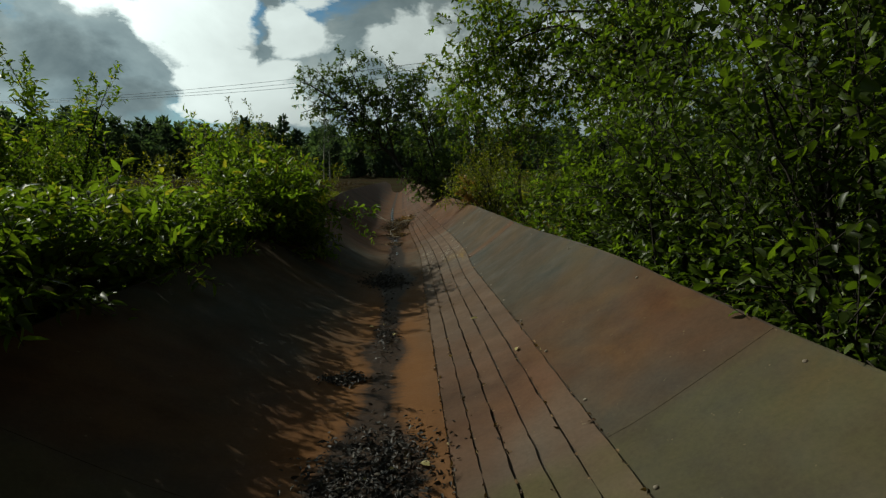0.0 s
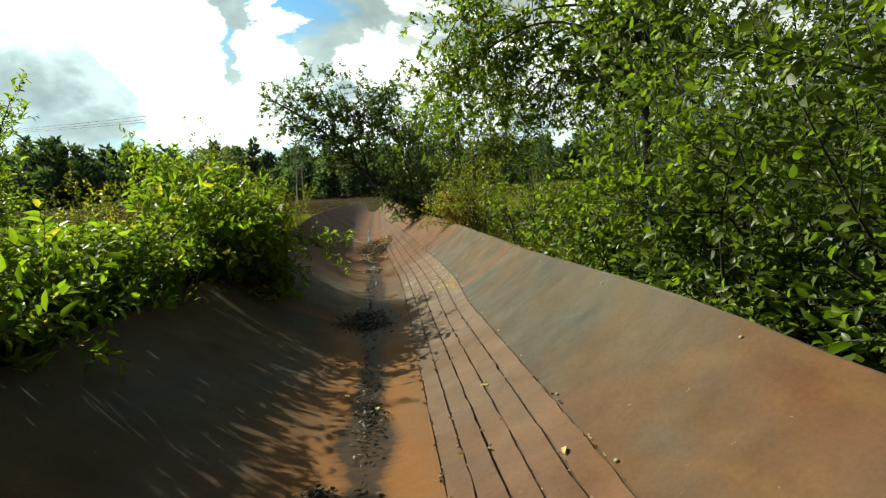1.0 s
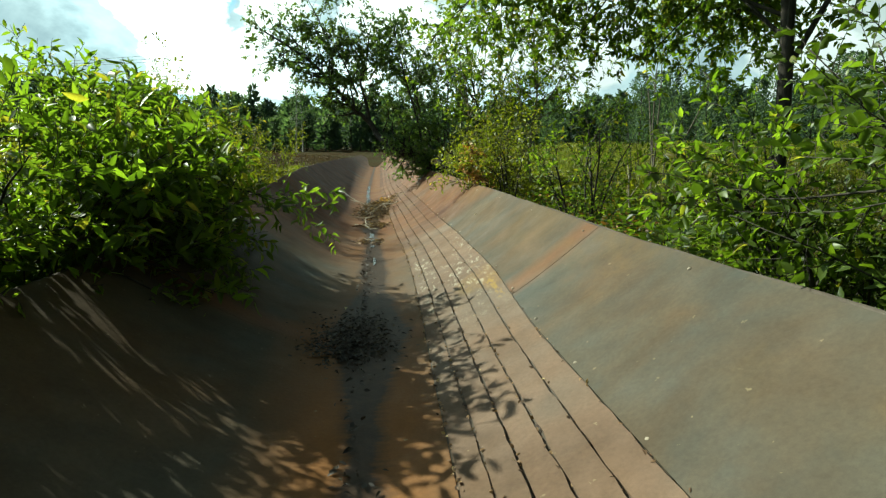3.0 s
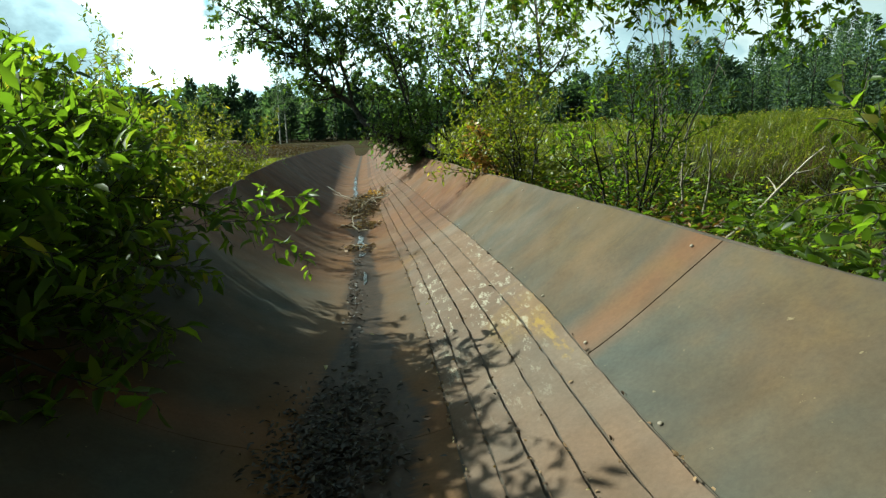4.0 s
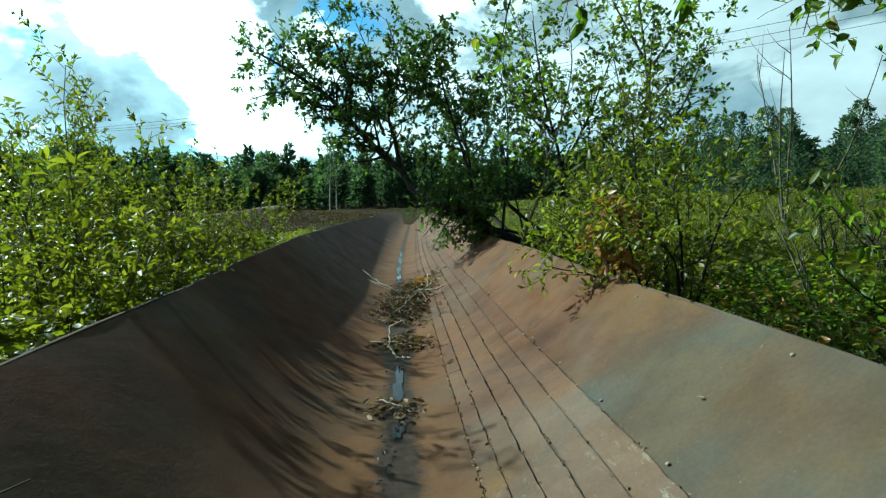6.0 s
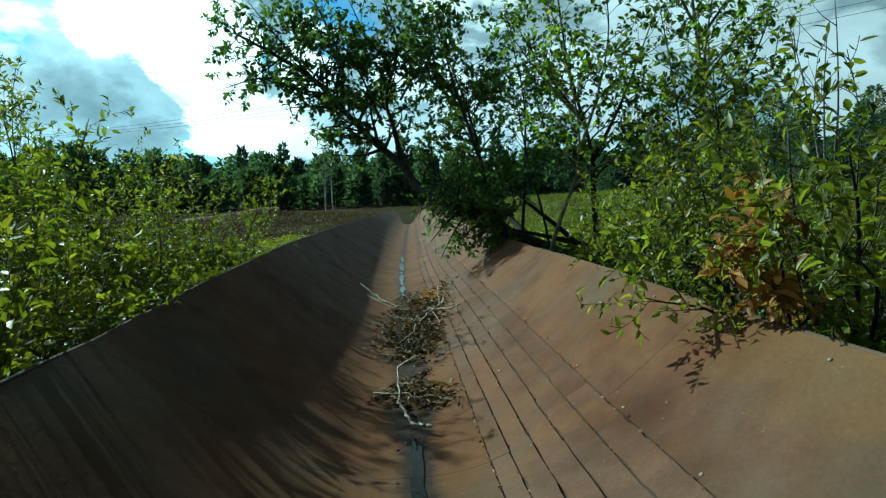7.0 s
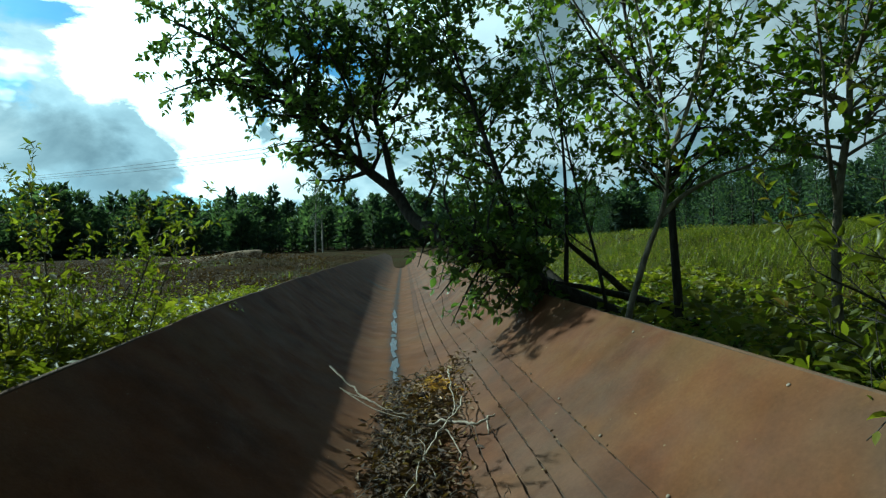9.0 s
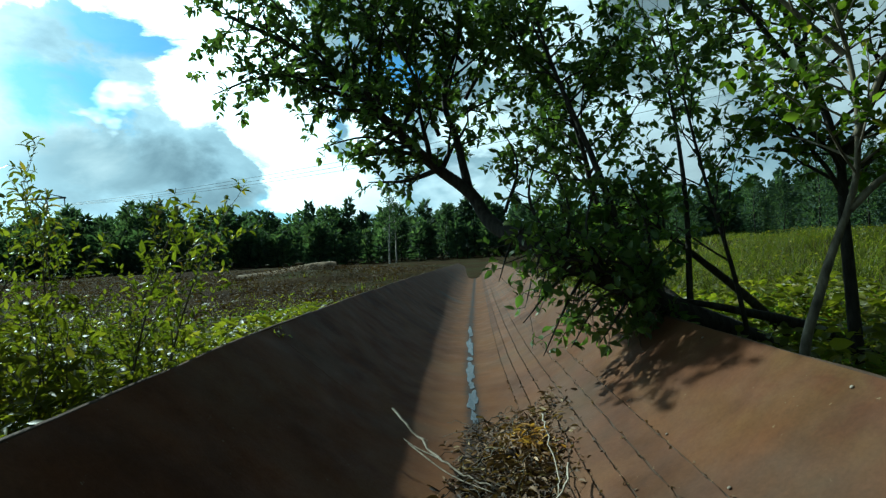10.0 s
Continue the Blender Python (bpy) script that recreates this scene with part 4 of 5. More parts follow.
# tall tree whose limbs reach over the trough
tree(61, [([(2.3, 4.9, -0.1), (2.3, 4.9, 1.2), (2.2, 5.0, 2.4), (1.9, 5.2, 3.6)], 0.05, 0.45),
          ([(2.25, 4.95, 1.9), (1.7, 5.5, 2.3), (1.1, 6.0, 2.1), (0.5, 6.35, 1.6)], 0.016, 0.3),
          ([(2.25, 4.95, 1.8), (2.3, 5.6, 2.2), (2.1, 6.2, 2.0), (1.9, 6.5, 1.6)], 0.014, 0.3),
          ([(2.2, 5.0, 2.4), (1.6, 5.4, 2.7), (1.0, 5.8, 2.5), (0.7, 6.2, 1.95)], 0.014, 0.25),
          ([(2.2, 5.0, 2.1), (1.9, 5.8, 2.3), (1.5, 6.3, 2.0), (1.3, 6.5, 1.55)], 0.014, 0.3),
          ([(2.2, 5.0, 2.3), (1.6, 5.9, 2.5), (1.1, 6.4, 2.2), (0.9, 6.6, 1.7)], 0.014, 0.3),
          ([(2.3, 4.95, 1.7), (2.5, 5.7, 2.1), (2.6, 6.5, 2.0)], 0.014, 0.25),
          ([(2.3, 4.95, 1.7), (2.7, 5.8, 2.25), (2.9, 6.6, 2.05), (2.75, 7.2, 1.7)], 0.016, 0.2),
          ([(2.3, 4.95, 1.9), (2.9, 5.7, 2.5), (3.3, 6.5, 2.3), (3.4, 7.0, 1.9)], 0.016, 0.2),
          ([(2.3, 4.95, 1.5), (2.9, 5.8, 1.95), (3.2, 6.5, 1.75)], 0.014, 0.2),
          ([(2.8, 6.2, 2.15), (2.75, 6.7, 1.8), (2.7, 7.0, 1.5)], 0.01, 0.15),
          ([(2.3, 4.9, 1.2), (2.6, 4.8, 1.9), (2.8, 4.7, 2.5)], 0.018, 0.2),
          ([(2.3, 4.9, 1.4), (2.05, 4.6, 2.0), (1.85, 4.4, 2.5)], 0.018, 0.2),
          ([(2.3, 4.9, 1.5), (2.5, 5.3, 2.1), (2.8, 5.6, 2.6)], 0.018, 0.2),
          ([(2.25, 4.95, 1.9), (2.0, 5.2, 2.4), (1.6, 5.3, 2.9)], 0.016, 0.2),
          ([(2.3, 4.95, 1.4), (2.25, 5.5, 1.75), (2.05, 6.0, 1.45)], 0.012, 0.3),
          ([(2.3, 4.95, 1.5), (1.8, 5.6, 1.9), (1.5, 6.0, 1.55)], 0.012, 0.35),
          ([(2.3, 4.95, 1.4), (2.5, 5.7, 1.7), (2.5, 6.3, 1.35)], 0.012, 0.3),
          ([(1.1, 6.0, 2.1), (0.95, 6.3, 1.75), (0.85, 6.5, 1.4)], 0.009, 0.2),
          ([(1.5, 6.3, 2.0), (1.55, 6.6, 1.7), (1.6, 6.8, 1.4)], 0.009, 0.2),
          ([(0.6, 6.3, 1.7), (0.45, 6.5, 1.5), (0.4, 6.6, 1.3)], 0.008, 0.1)],
     (0.058, 0.5), LEAF_BUSH, "tall leafy tree reaching over the trough", "alder_tree", 0.018, None, CROWN_LV)

# leaning goat willow lying across the rim
rng = np.random.default_rng(63)
LOW_TWIGS = []
for k in range(34):
    s = rng.random()
    a = np.array((0.95, 10.74, 0.54)) * (1 - s) + np.array((0.35, 11.0, 0.9)) * s
    e = np.array((rng.uniform(0.24, 0.85), rng.uniform(10.35, 11.15), 0.0))
    e[2] = rng.uniform(0.3, 0.95) + max(0.0, 0.4 - e[0]) * 0.8
    e = a + 0.8 * (e - a)
    LOW_TWIGS.append(([tuple(a), tuple(0.5 * (a + e) + np.array((0, 0, 0.08))), tuple(e)], 0.008, 0.15))
tree(63, [([(2.05, 11.2, 0.0), (1.5, 10.95, 0.3), (1.05, 10.75, 0.5), (0.7, 10.75, 0.68), (0.35, 11.0, 0.88), (0.12, 11.3, 1.04), (-0.01, 11.45, 1.26), (-0.27, 11.5, 1.49), (-0.66, 11.6, 1.92), (-0.9, 11.75, 2.2), (-1.35, 11.85, 2.52), (-1.8, 12.0, 2.8)], 0.075, 0.60),
          ([(2.2, 11.6, 0.0), (1.7, 11.3, 0.45), (1.25, 11.1, 0.8), (0.95, 11.2, 1.1)], 0.04, 0.8),
          ([(2.4, 11.0, 0.05), (1.8, 10.85, 0.35), (1.3, 10.75, 0.5), (0.95, 10.75, 0.58)], 0.045, 0.97),
          ([(-0.01, 11.46, 1.27), (-0.08, 11.6, 1.66), (-0.15, 11.7, 2.0), (0.0, 11.9, 2.6), (-0.15, 12.0, 3.2)], 0.032, 0.35),
          ([(-0.62, 11.6, 1.88), (-0.62, 11.8, 2.4), (-0.8, 11.9, 2.9), (-1.0, 12.0, 3.3)], 0.026, 0.25),
          ([(-0.9, 11.75, 2.2), (-1.5, 11.9, 2.28), (-1.95, 12.0, 2.2)], 0.02, 0.2),
          ([(0.85, 10.75, 0.62), (0.75, 11.1, 1.3), (0.55, 11.4, 2.1), (0.4, 11.6, 2.9)], 0.026, 0.52),
          ([(1.45, 11.2, 0.3), (1.12, 11.7, 0.7), (0.92, 11.9, 1.16), (0.83, 11.9, 1.6), (0.68, 11.9, 2.1), (0.45, 11.9, 2.7)], 0.034, 0.45),
          ([(0.7, 10.75, 0.68), (0.45, 10.65, 0.72), (0.22, 10.6, 0.5)], 0.014, 0.3),
          ([(0.8, 10.7, 0.6), (0.6, 10.5, 0.62), (0.42, 10.42, 0.4)], 0.012, 0.3),
          ([(0.55, 10.9, 0.82), (0.35, 10.85, 0.8), (0.25, 10.8, 0.55)], 0.012, 0.3),
          ([(0.4, 11.0, 0.95), (0.35, 11.2, 1.2), (0.45, 11.4, 1.5)], 0.014, 0.2),
          ([(1.0, 10.75, 0.55), (0.75, 11.0, 0.85), (0.6, 11.3, 1.0)], 0.014, 0.2),
          ([(0.7, 10.75, 0.68), (0.6, 10.8, 0.95), (0.7, 10.9, 1.25)], 0.014, 0.1),
          ([(0.75, 10.75, 0.66), (0.5, 10.55, 0.8), (0.3, 10.5, 0.75)], 0.012, 0.1),
          ([(0.8, 10.72, 0.62), (0.68, 10.5, 0.55), (0.55, 10.4, 0.42)], 0.012, 0.2),
          ([(0.3, 11.1, 1.0), (0.2, 10.9, 0.9), (0.12, 10.8, 0.7)], 0.012, 0.2),
          ([(0.9, 10.75, 0.6), (0.95, 10.9, 0.95), (0.85, 11.0, 1.35)], 0.014, 0.1),
          ([(0.72, 10.75, 0.68), (0.4, 10.75, 0.85), (0.15, 10.7, 0.8)], 0.012, 0.1),
          ([(0.6, 10.8, 0.75), (0.45, 10.6, 0.6), (0.3, 10.5, 0.35)], 0.012, 0.1),
          ([(0.85, 10.7, 0.6), (0.75, 10.55, 0.75), (0.6, 10.5, 0.8)], 0.012, 0.1),
          ([(0.5, 10.9, 0.85), (0.55, 11.0, 1.1), (0.45, 11.1, 1.4)], 0.012, 0.1),
          ([(0.2, 11.2, 1.1), (0.3, 11.3, 1.4), (0.2, 11.4, 1.7)], 0.012, 0.1),
          ([(-0.4, 11.55, 1.62), (-0.7, 11.5, 1.68), (-1.0, 11.4, 1.6)], 0.012, 0.15),
          ([(0.0, 11.9, 2.0), (0.3, 11.9, 2.5), (0.5, 11.9, 3.0)], 0.016, 0.1),
          ([(-0.9, 12.0, 2.2), (-1.3, 11.9, 2.7), (-1.6, 11.9, 3.1)], 0.016, 0.1),
          ([(1.1, 10.75, 0.5), (1.2, 11.0, 1.2), (1.3, 11.5, 2.0), (1.2, 11.9, 2.9)], 0.018, 0.52),
          ([(-0.2, 11.7, 1.7), (-0.4, 11.4, 2.2), (-0.7, 11.3, 2.7)], 0.016, 0.1),
          ([(0.0, 12.0, 2.3), (-0.3, 11.7, 2.6), (-0.5, 11.5, 3.0)], 0.016, 0.1)] + LOW_TWIGS,
     (0.064, 0.6), LEAF_WILLOW, "leaning goat willow fallen across the trough rim", "willow_tree", 0.0165, None, CROWN_LV)

# slender trees beyond the rim
SLIM_LV = [(10.5, 52, 0.44, 0.3, 0.02, 0.14), (10.0, 48, 0.42, 0.2, -0.01, 0.14), (11.0, 50, 0.40, 0.2, -0.03, 0.14)]
tree(64, [([(1.12, 9.85, -0.12), (1.13, 9.84, 0.4), (1.2, 9.84, 0.65), (1.26, 9.85, 0.8), (1.33, 9.86, 0.95), (1.37, 9.86, 1.12), (1.38, 9.87, 1.4), (1.33, 9.9, 1.75), (1.2, 9.95, 2.3), (1.0, 10.0, 2.8)], 0.019, 0.5),
          ([(1.33, 9.86, 0.94), (1.46, 9.86, 1.05), (1.65, 9.86, 1.14), (1.86, 9.86, 1.22), (2.1, 9.8, 1.5)], 0.015, 0.6),
          ([(1.37, 9.86, 1.2), (1.5, 9.8, 1.6), (1.6, 9.8, 2.1), (1.55, 9.8, 2.6)], 0.013, 0.3),
          ([(1.36, 9.88, 1.5), (1.1, 9.9, 1.8), (0.8, 9.8, 2.15)], 0.012, 0.3)],
     (0.046, 0.7), LEAF_BUSH, "slender grey-barked forked tree beside the trough", "sallow_tree", 0.018, BARK_SLIM, SLIM_LV)
tree(65, [([(1.74, 10.45, -0.12), (1.72, 10.45, 0.35), (1.68, 10.42, 0.88), (1.66, 10.42, 1.28), (1.5, 10.5, 2.0), (1.4, 10.5, 2.7)], 0.034, 0.45),
          ([(1.67, 10.42, 1.15), (1.95, 10.4, 1.7), (2.2, 10.3, 2.4)], 0.02, 0.3),
          ([(1.62, 10.45, 1.5), (1.3, 10.4, 1.9), (1.0, 10.3, 2.3)], 0.016, 0.3)],
     (0.046, 0.68), LEAF_DARK, "dark-barked slender tree beside the trough", "sallow_tree", 0.019, None, SLIM_LV)
tree(66, [([(1.42, 10.7, -0.12), (1.3, 10.65, 0.6), (1.12, 10.6, 1.3), (1.0, 10.6, 2.0)], 0.016, 0.4)],
     (0.05, 0.55), LEAF_WILLOW, "thin dark leaning stem beside the trough", "sallow_tree", 0.02, None, SLIM_LV)
tree(68, [([(2.5, 10.1, 0.0), (2.3, 9.9, 0.5), (2.28, 9.85, 1.0), (2.36, 9.85, 1.6), (2.3, 9.9, 2.4), (2.2, 9.9, 3.1)], 0.03, 0.45),
          ([(2.29, 9.86, 0.9), (2.15, 9.75, 1.25), (2.0, 9.6, 1.7), (1.85, 9.5, 2.2)], 0.014, 0.3),
          ([(2.33, 9.85, 1.3), (2.6, 9.7, 1.7), (2.75, 9.5, 2.3)], 0.014, 0.2),
          ([(2.36, 9.85, 1.6), (2.2, 9.5, 1.95), (2.1, 9.2, 2.35)], 0.012, 0.15),
          ([(2.3, 9.9, 2.2), (1.95, 9.7, 2.6), (1.7, 9.6, 3.0)], 0.012, 0.15),
          ([(2.34, 9.85, 1.45), (2.7, 9.9, 1.7), (3.1, 9.9, 1.85)], 0.012, 0.15),
          ([(2.36, 9.85, 1.7), (2.75, 10.0, 2.1), (3.2, 10.1, 2.4)], 0.012, 0.15),
          ([(2.33, 9.88, 2.0), (2.6, 9.6, 2.5), (2.9, 9.5, 2.9)], 0.012, 0.15),
          ([(2.35, 9.85, 1.5), (2.1, 10.1, 1.75), (1.8, 10.3, 1.95)], 0.011, 0.15)],
     (0.052, 0.6), LEAF_BUSH, "young leafy tree on the grassy bank", "sallow_tree", 0.016, BARK_SLIM, SLIM_LV)

# light bushes along the rim, some hanging over the plate
overhang(71, (1.35, 7.2), [(0.85, 7.0, 0.68), (0.95, 6.7, 0.72), (0.8, 7.4, 0.66), (0.72, 7.2, 0.55), (1.1, 6.9, 0.95), (1.3, 7.4, 1.1), (1.15, 7.7, 0.95), (1.5, 6.9, 0.95), (1.0, 7.9, 0.85), (0.9, 6.9, 0.85)],
         (0.04, 0.45), LEAF_LIGHT, "yellow-green shrub hanging over the trough rim", group="shrubs beside the trough", gap=0.022)
overhang(72, (1.4, 8.2), [(0.97, 8.0, 0.72), (1.05, 8.5, 0.75), (1.2, 8.2, 0.9), (1.5, 8.5, 0.8), (1.6, 8.0, 0.9)],
         (0.042, 0.45), LEAF_LIGHT, "yellow-green shrub hanging over the trough rim", group="shrubs beside the trough", gap=0.03)
overhang(75, (1.6, 8.3), [(1.3, 8.2, 1.1), (1.35, 8.5, 1.25), (1.5, 8.2, 1.45), (1.25, 7.9, 1.0), (1.7, 8.5, 1.35), (1.2, 8.3, 0.9), (1.8, 8.1, 1.2)],
         (0.041, 0.55), LEAF_LIGHT, "airy yellow-green shrub beside the trough", group="shrubs beside the trough", gap=0.036, levels=YOUNG_LV)
overhang(73, (1.6, 5.9), [(1.3, 6.2, 0.8), (1.6, 6.0, 1.2), (1.25, 5.7, 0.75), (1.9, 6.2, 1.1), (1.5, 5.5, 0.95), (1.8, 5.6, 0.9)],
         (0.043, 0.4), LEAF_BUSH, "airy leafy shrub beside the trough", group="shrubs beside the trough", gap=0.034)
overhang(74, (1.35, 7.25), [(0.9, 6.97, 0.84), (0.93, 6.95, 0.62), (0.86, 7.0, 0.72)], (0.055, 0.45), LEAF_DEAD, "withered branch with dry orange-brown leaves", "withered_branch", "branch", 0.02, 0.005,
         levels=[(14.0, 45, 0.16, 0.72, -0.3, 0.12)])


def bare_stems(seed, x, y, count, height, spread, label, name="bare_shrub", wood=None, r=0.012):
    rng = np.random.default_rng(seed)
    root = thing(name, label, "shrub")
    root.location = (x, y, float(ground_z(x, y)))
    tubes = []
    for _ in range(count):
        a = rng.uniform(0, 6.283)
        s = spread * rng.uniform(0.1, 1)
        p = wander(rng, (0.15 * math.cos(a), 0.15 * math.sin(a), -0.05), (s * math.cos(a), s * math.sin(a), 1), height * rng.uniform(0.5, 1.1), 8, 0.06, 0.02)
        tubes.append((p, np.linspace(r, r * 0.25, 9)))
        for k in range(3, 8):
            if rng.random() < 0.55:
                q = wander(rng, p[k], unit(p[k] - p[k - 1]) + 0.8 * rng.normal(size=3), height * rng.uniform(0.12, 0.35), 5, 0.12, 0.05)
                tubes.append((q, np.linspace(r * 0.4, 0.0015, 6)))
    v, f = tubes_mesh(tubes)
    solid("branch", v, f, wood or BARK_PALE, root)
    return root


bare_stems(81, 3.6, 8.8, 9, 1.2, 0.8, "clump of bare pale stems on the bank")
bare_stems(82, 2.6, 7.6, 6, 1.0, 0.8, "clump of bare pale stems on the bank")
bare_stems(83, 5.6, 12.3, 4, 3.4, 0.3, "bare dead tree with thin forked branches", "dead_tree", BARK_PALE, 0.02)
bare_stems(84, 2.2, 6.3, 3, 0.9, 0.5, "clump of bare pale stems on the bank", wood=TWIG, r=0.016)

# ---------------------------------------------------------------- grass and herbs


def blades(name, seed, count, where, height, mat, label, wide=0.006, lean=0.45):
    """Grass blades as one mesh; where(rng, n) gives their feet."""
    rng = np.random.default_rng(seed)
    xy = where(rng, count)
    n = len(xy)
    z = ground_z(xy[:, 0], xy[:, 1]) - 0.02
    foot = np.column_stack((xy, z))
    h = height * rng.uniform(0.4, 1.15, n)
    a = rng.uniform(0, 6.283, n)
    bend = np.column_stack((np.cos(a), np.sin(a), np.zeros(n))) * (lean * h * rng.uniform(0.2, 1.3, n))[:, None]
    side = np.column_stack((-np.sin(a), np.cos(a), np.zeros(n))) * (wide * rng.uniform(0.6, 1.5, n))[:, None]
    up = np.column_stack((np.zeros(n), np.zeros(n), h))
    v = np.stack((foot - side, foot + side, foot + 0.3 * bend + 0.55 * up + 0.8 * side, foot + 0.3 * bend + 0.55 * up - 0.8 * side, foot + bend + 0.95 * up), 1).reshape(-1, 3)
    loops = (np.arange(n)[:, None] * 5 + np.array((0, 1, 2, 3, 3, 2, 4))[None, :]).ravel()
    ob = solid(name, v, (loops, np.tile((4, 3), n)), mat, smooth=False)
    return tagged(ob, label, "grass", kind="stuff")


def clumped(x0, x1, y0, y1, clumps, spread):
    def where(rng, n):
        c = np.column_stack((rng.uniform(x0, x1, clumps), rng.uniform(y0, y1, clumps)))
        xy = c[rng.integers(0, clumps, n)] + spread * rng.normal(size=(n, 2))
        keep = np.abs(xy[:, 0] - axis_x(xy[:, 1])) > 1.02
        return xy[keep]
    return where


blades("meadow_grass", 91, 60000, clumped(1.6, 13, 4, 24, 1300, 0.26), 0.30, GRASS, "tall green meadow grass on the bank", 0.0045, 1.2)
blades("meadow_grass", 92, 40000, clumped(4, 30, 14, 45, 2200, 0.5), 0.27, GRASS, "tall green meadow grass farther up the bank", 0.009, 1.3)
blades("rim_grass", 93, 12000, clumped(1.1, 1.7, 3.5, 16, 220, 0.12), 0.34, GRASS, "grass along the foot of the trough", 0.004)
blades("rim_grass", 94, 4000, clumped(-2.0, -1.1, 2, 14, 160, 0.10), 0.22, GRASS, "grass along the foot of the trough", 0.004)
blades("heath_grass", 95, 22000, clumped(-26, -1.4, 5, 40, 800, 0.4), 0.15, DRY_GRASS, "short dry heath grass on the open field", 0.007)
blades("heath_grass", 96, 1600, clumped(-14, -1.9, 5, 26, 110, 0.2), 0.2, GRASS, "scattered green grass tufts on the open field", 0.006)


def herb_leaves(name, seed, count, where, height, leaf, mat, label, fine=True):
    """Low leafy herbs, leaves scattered in clumps up to a height."""
    rng = np.random.default_rng(seed)
    xy = where(rng, count)
    n = len(xy)
    z = ground_z(xy[:, 0], xy[:, 1]) + height * rng.random(n) ** 0.7
    a = rng.uniform(0, 6.283, n)
    d = np.column_stack((np.cos(a), np.sin(a), rng.uniform(-0.2, 0.8, n)))
    v, f = leaves_mesh(rng, np.column_stack((xy, z)), d, leaf[0], leaf[1], fine)
    ob = solid(name, v, f, mat, smooth=False)
    return tagged(ob, label, "herbs", kind="stuff")


herb_leaves("low_herbs", 101, 18000, clumped(-2.5, -1.12, 5.8, 11.2, 190, 0.14), 0.5, (0.082, 0.42), LEAF_HERB, "low yellow-green herbs along the trough")
herb_leaves("low_herbs", 107, 8000, clumped(-1.5, -1.08, 7.5, 12.6, 95, 0.06), 0.62, (0.055, 0.36), LEAF_HERB, "upright yellow-green herb shoots along the rim")
herb_leaves("low_herbs", 102, 16000, clumped(1.12, 3.2, 4.5, 13, 230, 0.18), 0.45, (0.05, 0.4), LEAF_BUSH, "low green herbs along the trough")
herb_leaves("low_herbs", 108, 7500, clumped(-3.6, -1.3, 8.3, 11.8, 110, 0.14), 0.6, (0.095, 0.44), LEAF_HERB, "broad-leaved yellow-green herbs on the open ground")
herb_leaves("meadow_herbs", 110, 16000, clumped(2.0, 12, 6, 26, 900, 0.2), 0.3, (0.06, 0.4), LEAF_HERB, "low leafy herbs among the meadow grass")
herb_leaves("dry_herbs", 109, 1300, clumped(1.15, 2.0, 5.2, 9.0, 34, 0.11), 0.42, (0.055, 0.45), LEAF_DEAD, "withered brown-leaved herbs along the trough")
herb_leaves("low_herbs", 103, 5000, clumped(-7, -2.2, 6, 18, 160, 0.25), 0.35, (0.055, 0.4), LEAF_HERB, "patches of low yellow-green herbs on the field")
herb_leaves("field_herbs", 113, 16000, clumped(-12, -2.0, 6.5, 15, 380, 0.26), 0.3, (0.06, 0.42), LEAF_DARK, "dark green low herbs spread over the open field")
herb_leaves("heather", 106, 52000, clumped(-26, -2.2, 6, 42, 1500, 0.36), 0.22, (0.085, 0.45), HEATH, "brown heather clumps on the open field")
herb_leaves("low_herbs", 104, 6000, clumped(1.1, 2.2, 0.2, 4.5, 80, 0.16), 0.6, (0.06, 0.55), LEAF_DARK, "dark green undergrowth below the shrubs")
herb_leaves("low_herbs", 111, 36000, clumped(-1.5, -1.12, -1.0, 3.6, 260, 0.09), 0.72, (0.058, 0.5), LEAF_BUSH, "dense green undergrowth against the trough rim", False)
herb_leaves("low_herbs", 112, 9000, clumped(1.15, 3.4, 8.0, 13.5, 110, 0.13), 0.5, (0.085, 0.55), LEAF_HERB, "leafy yellow-green herb clumps beside the trough")
herb_leaves("low_herbs", 114, 7000, clumped(-1.4, -1.1, 3.9, 5.9, 90, 0.09), 0.66, (0.06, 0.42), LEAF_BUSH, "dense green undergrowth against the trough rim")
herb_leaves("low_herbs", 105, 54000, clumped(-2.0, -1.08, -1.0, 3.9, 380, 0.13), 0.84, (0.054, 0.4), LEAF_BUSH, "green undergrowth below the shrubs")

# ---------------------------------------------------------------- distant woods


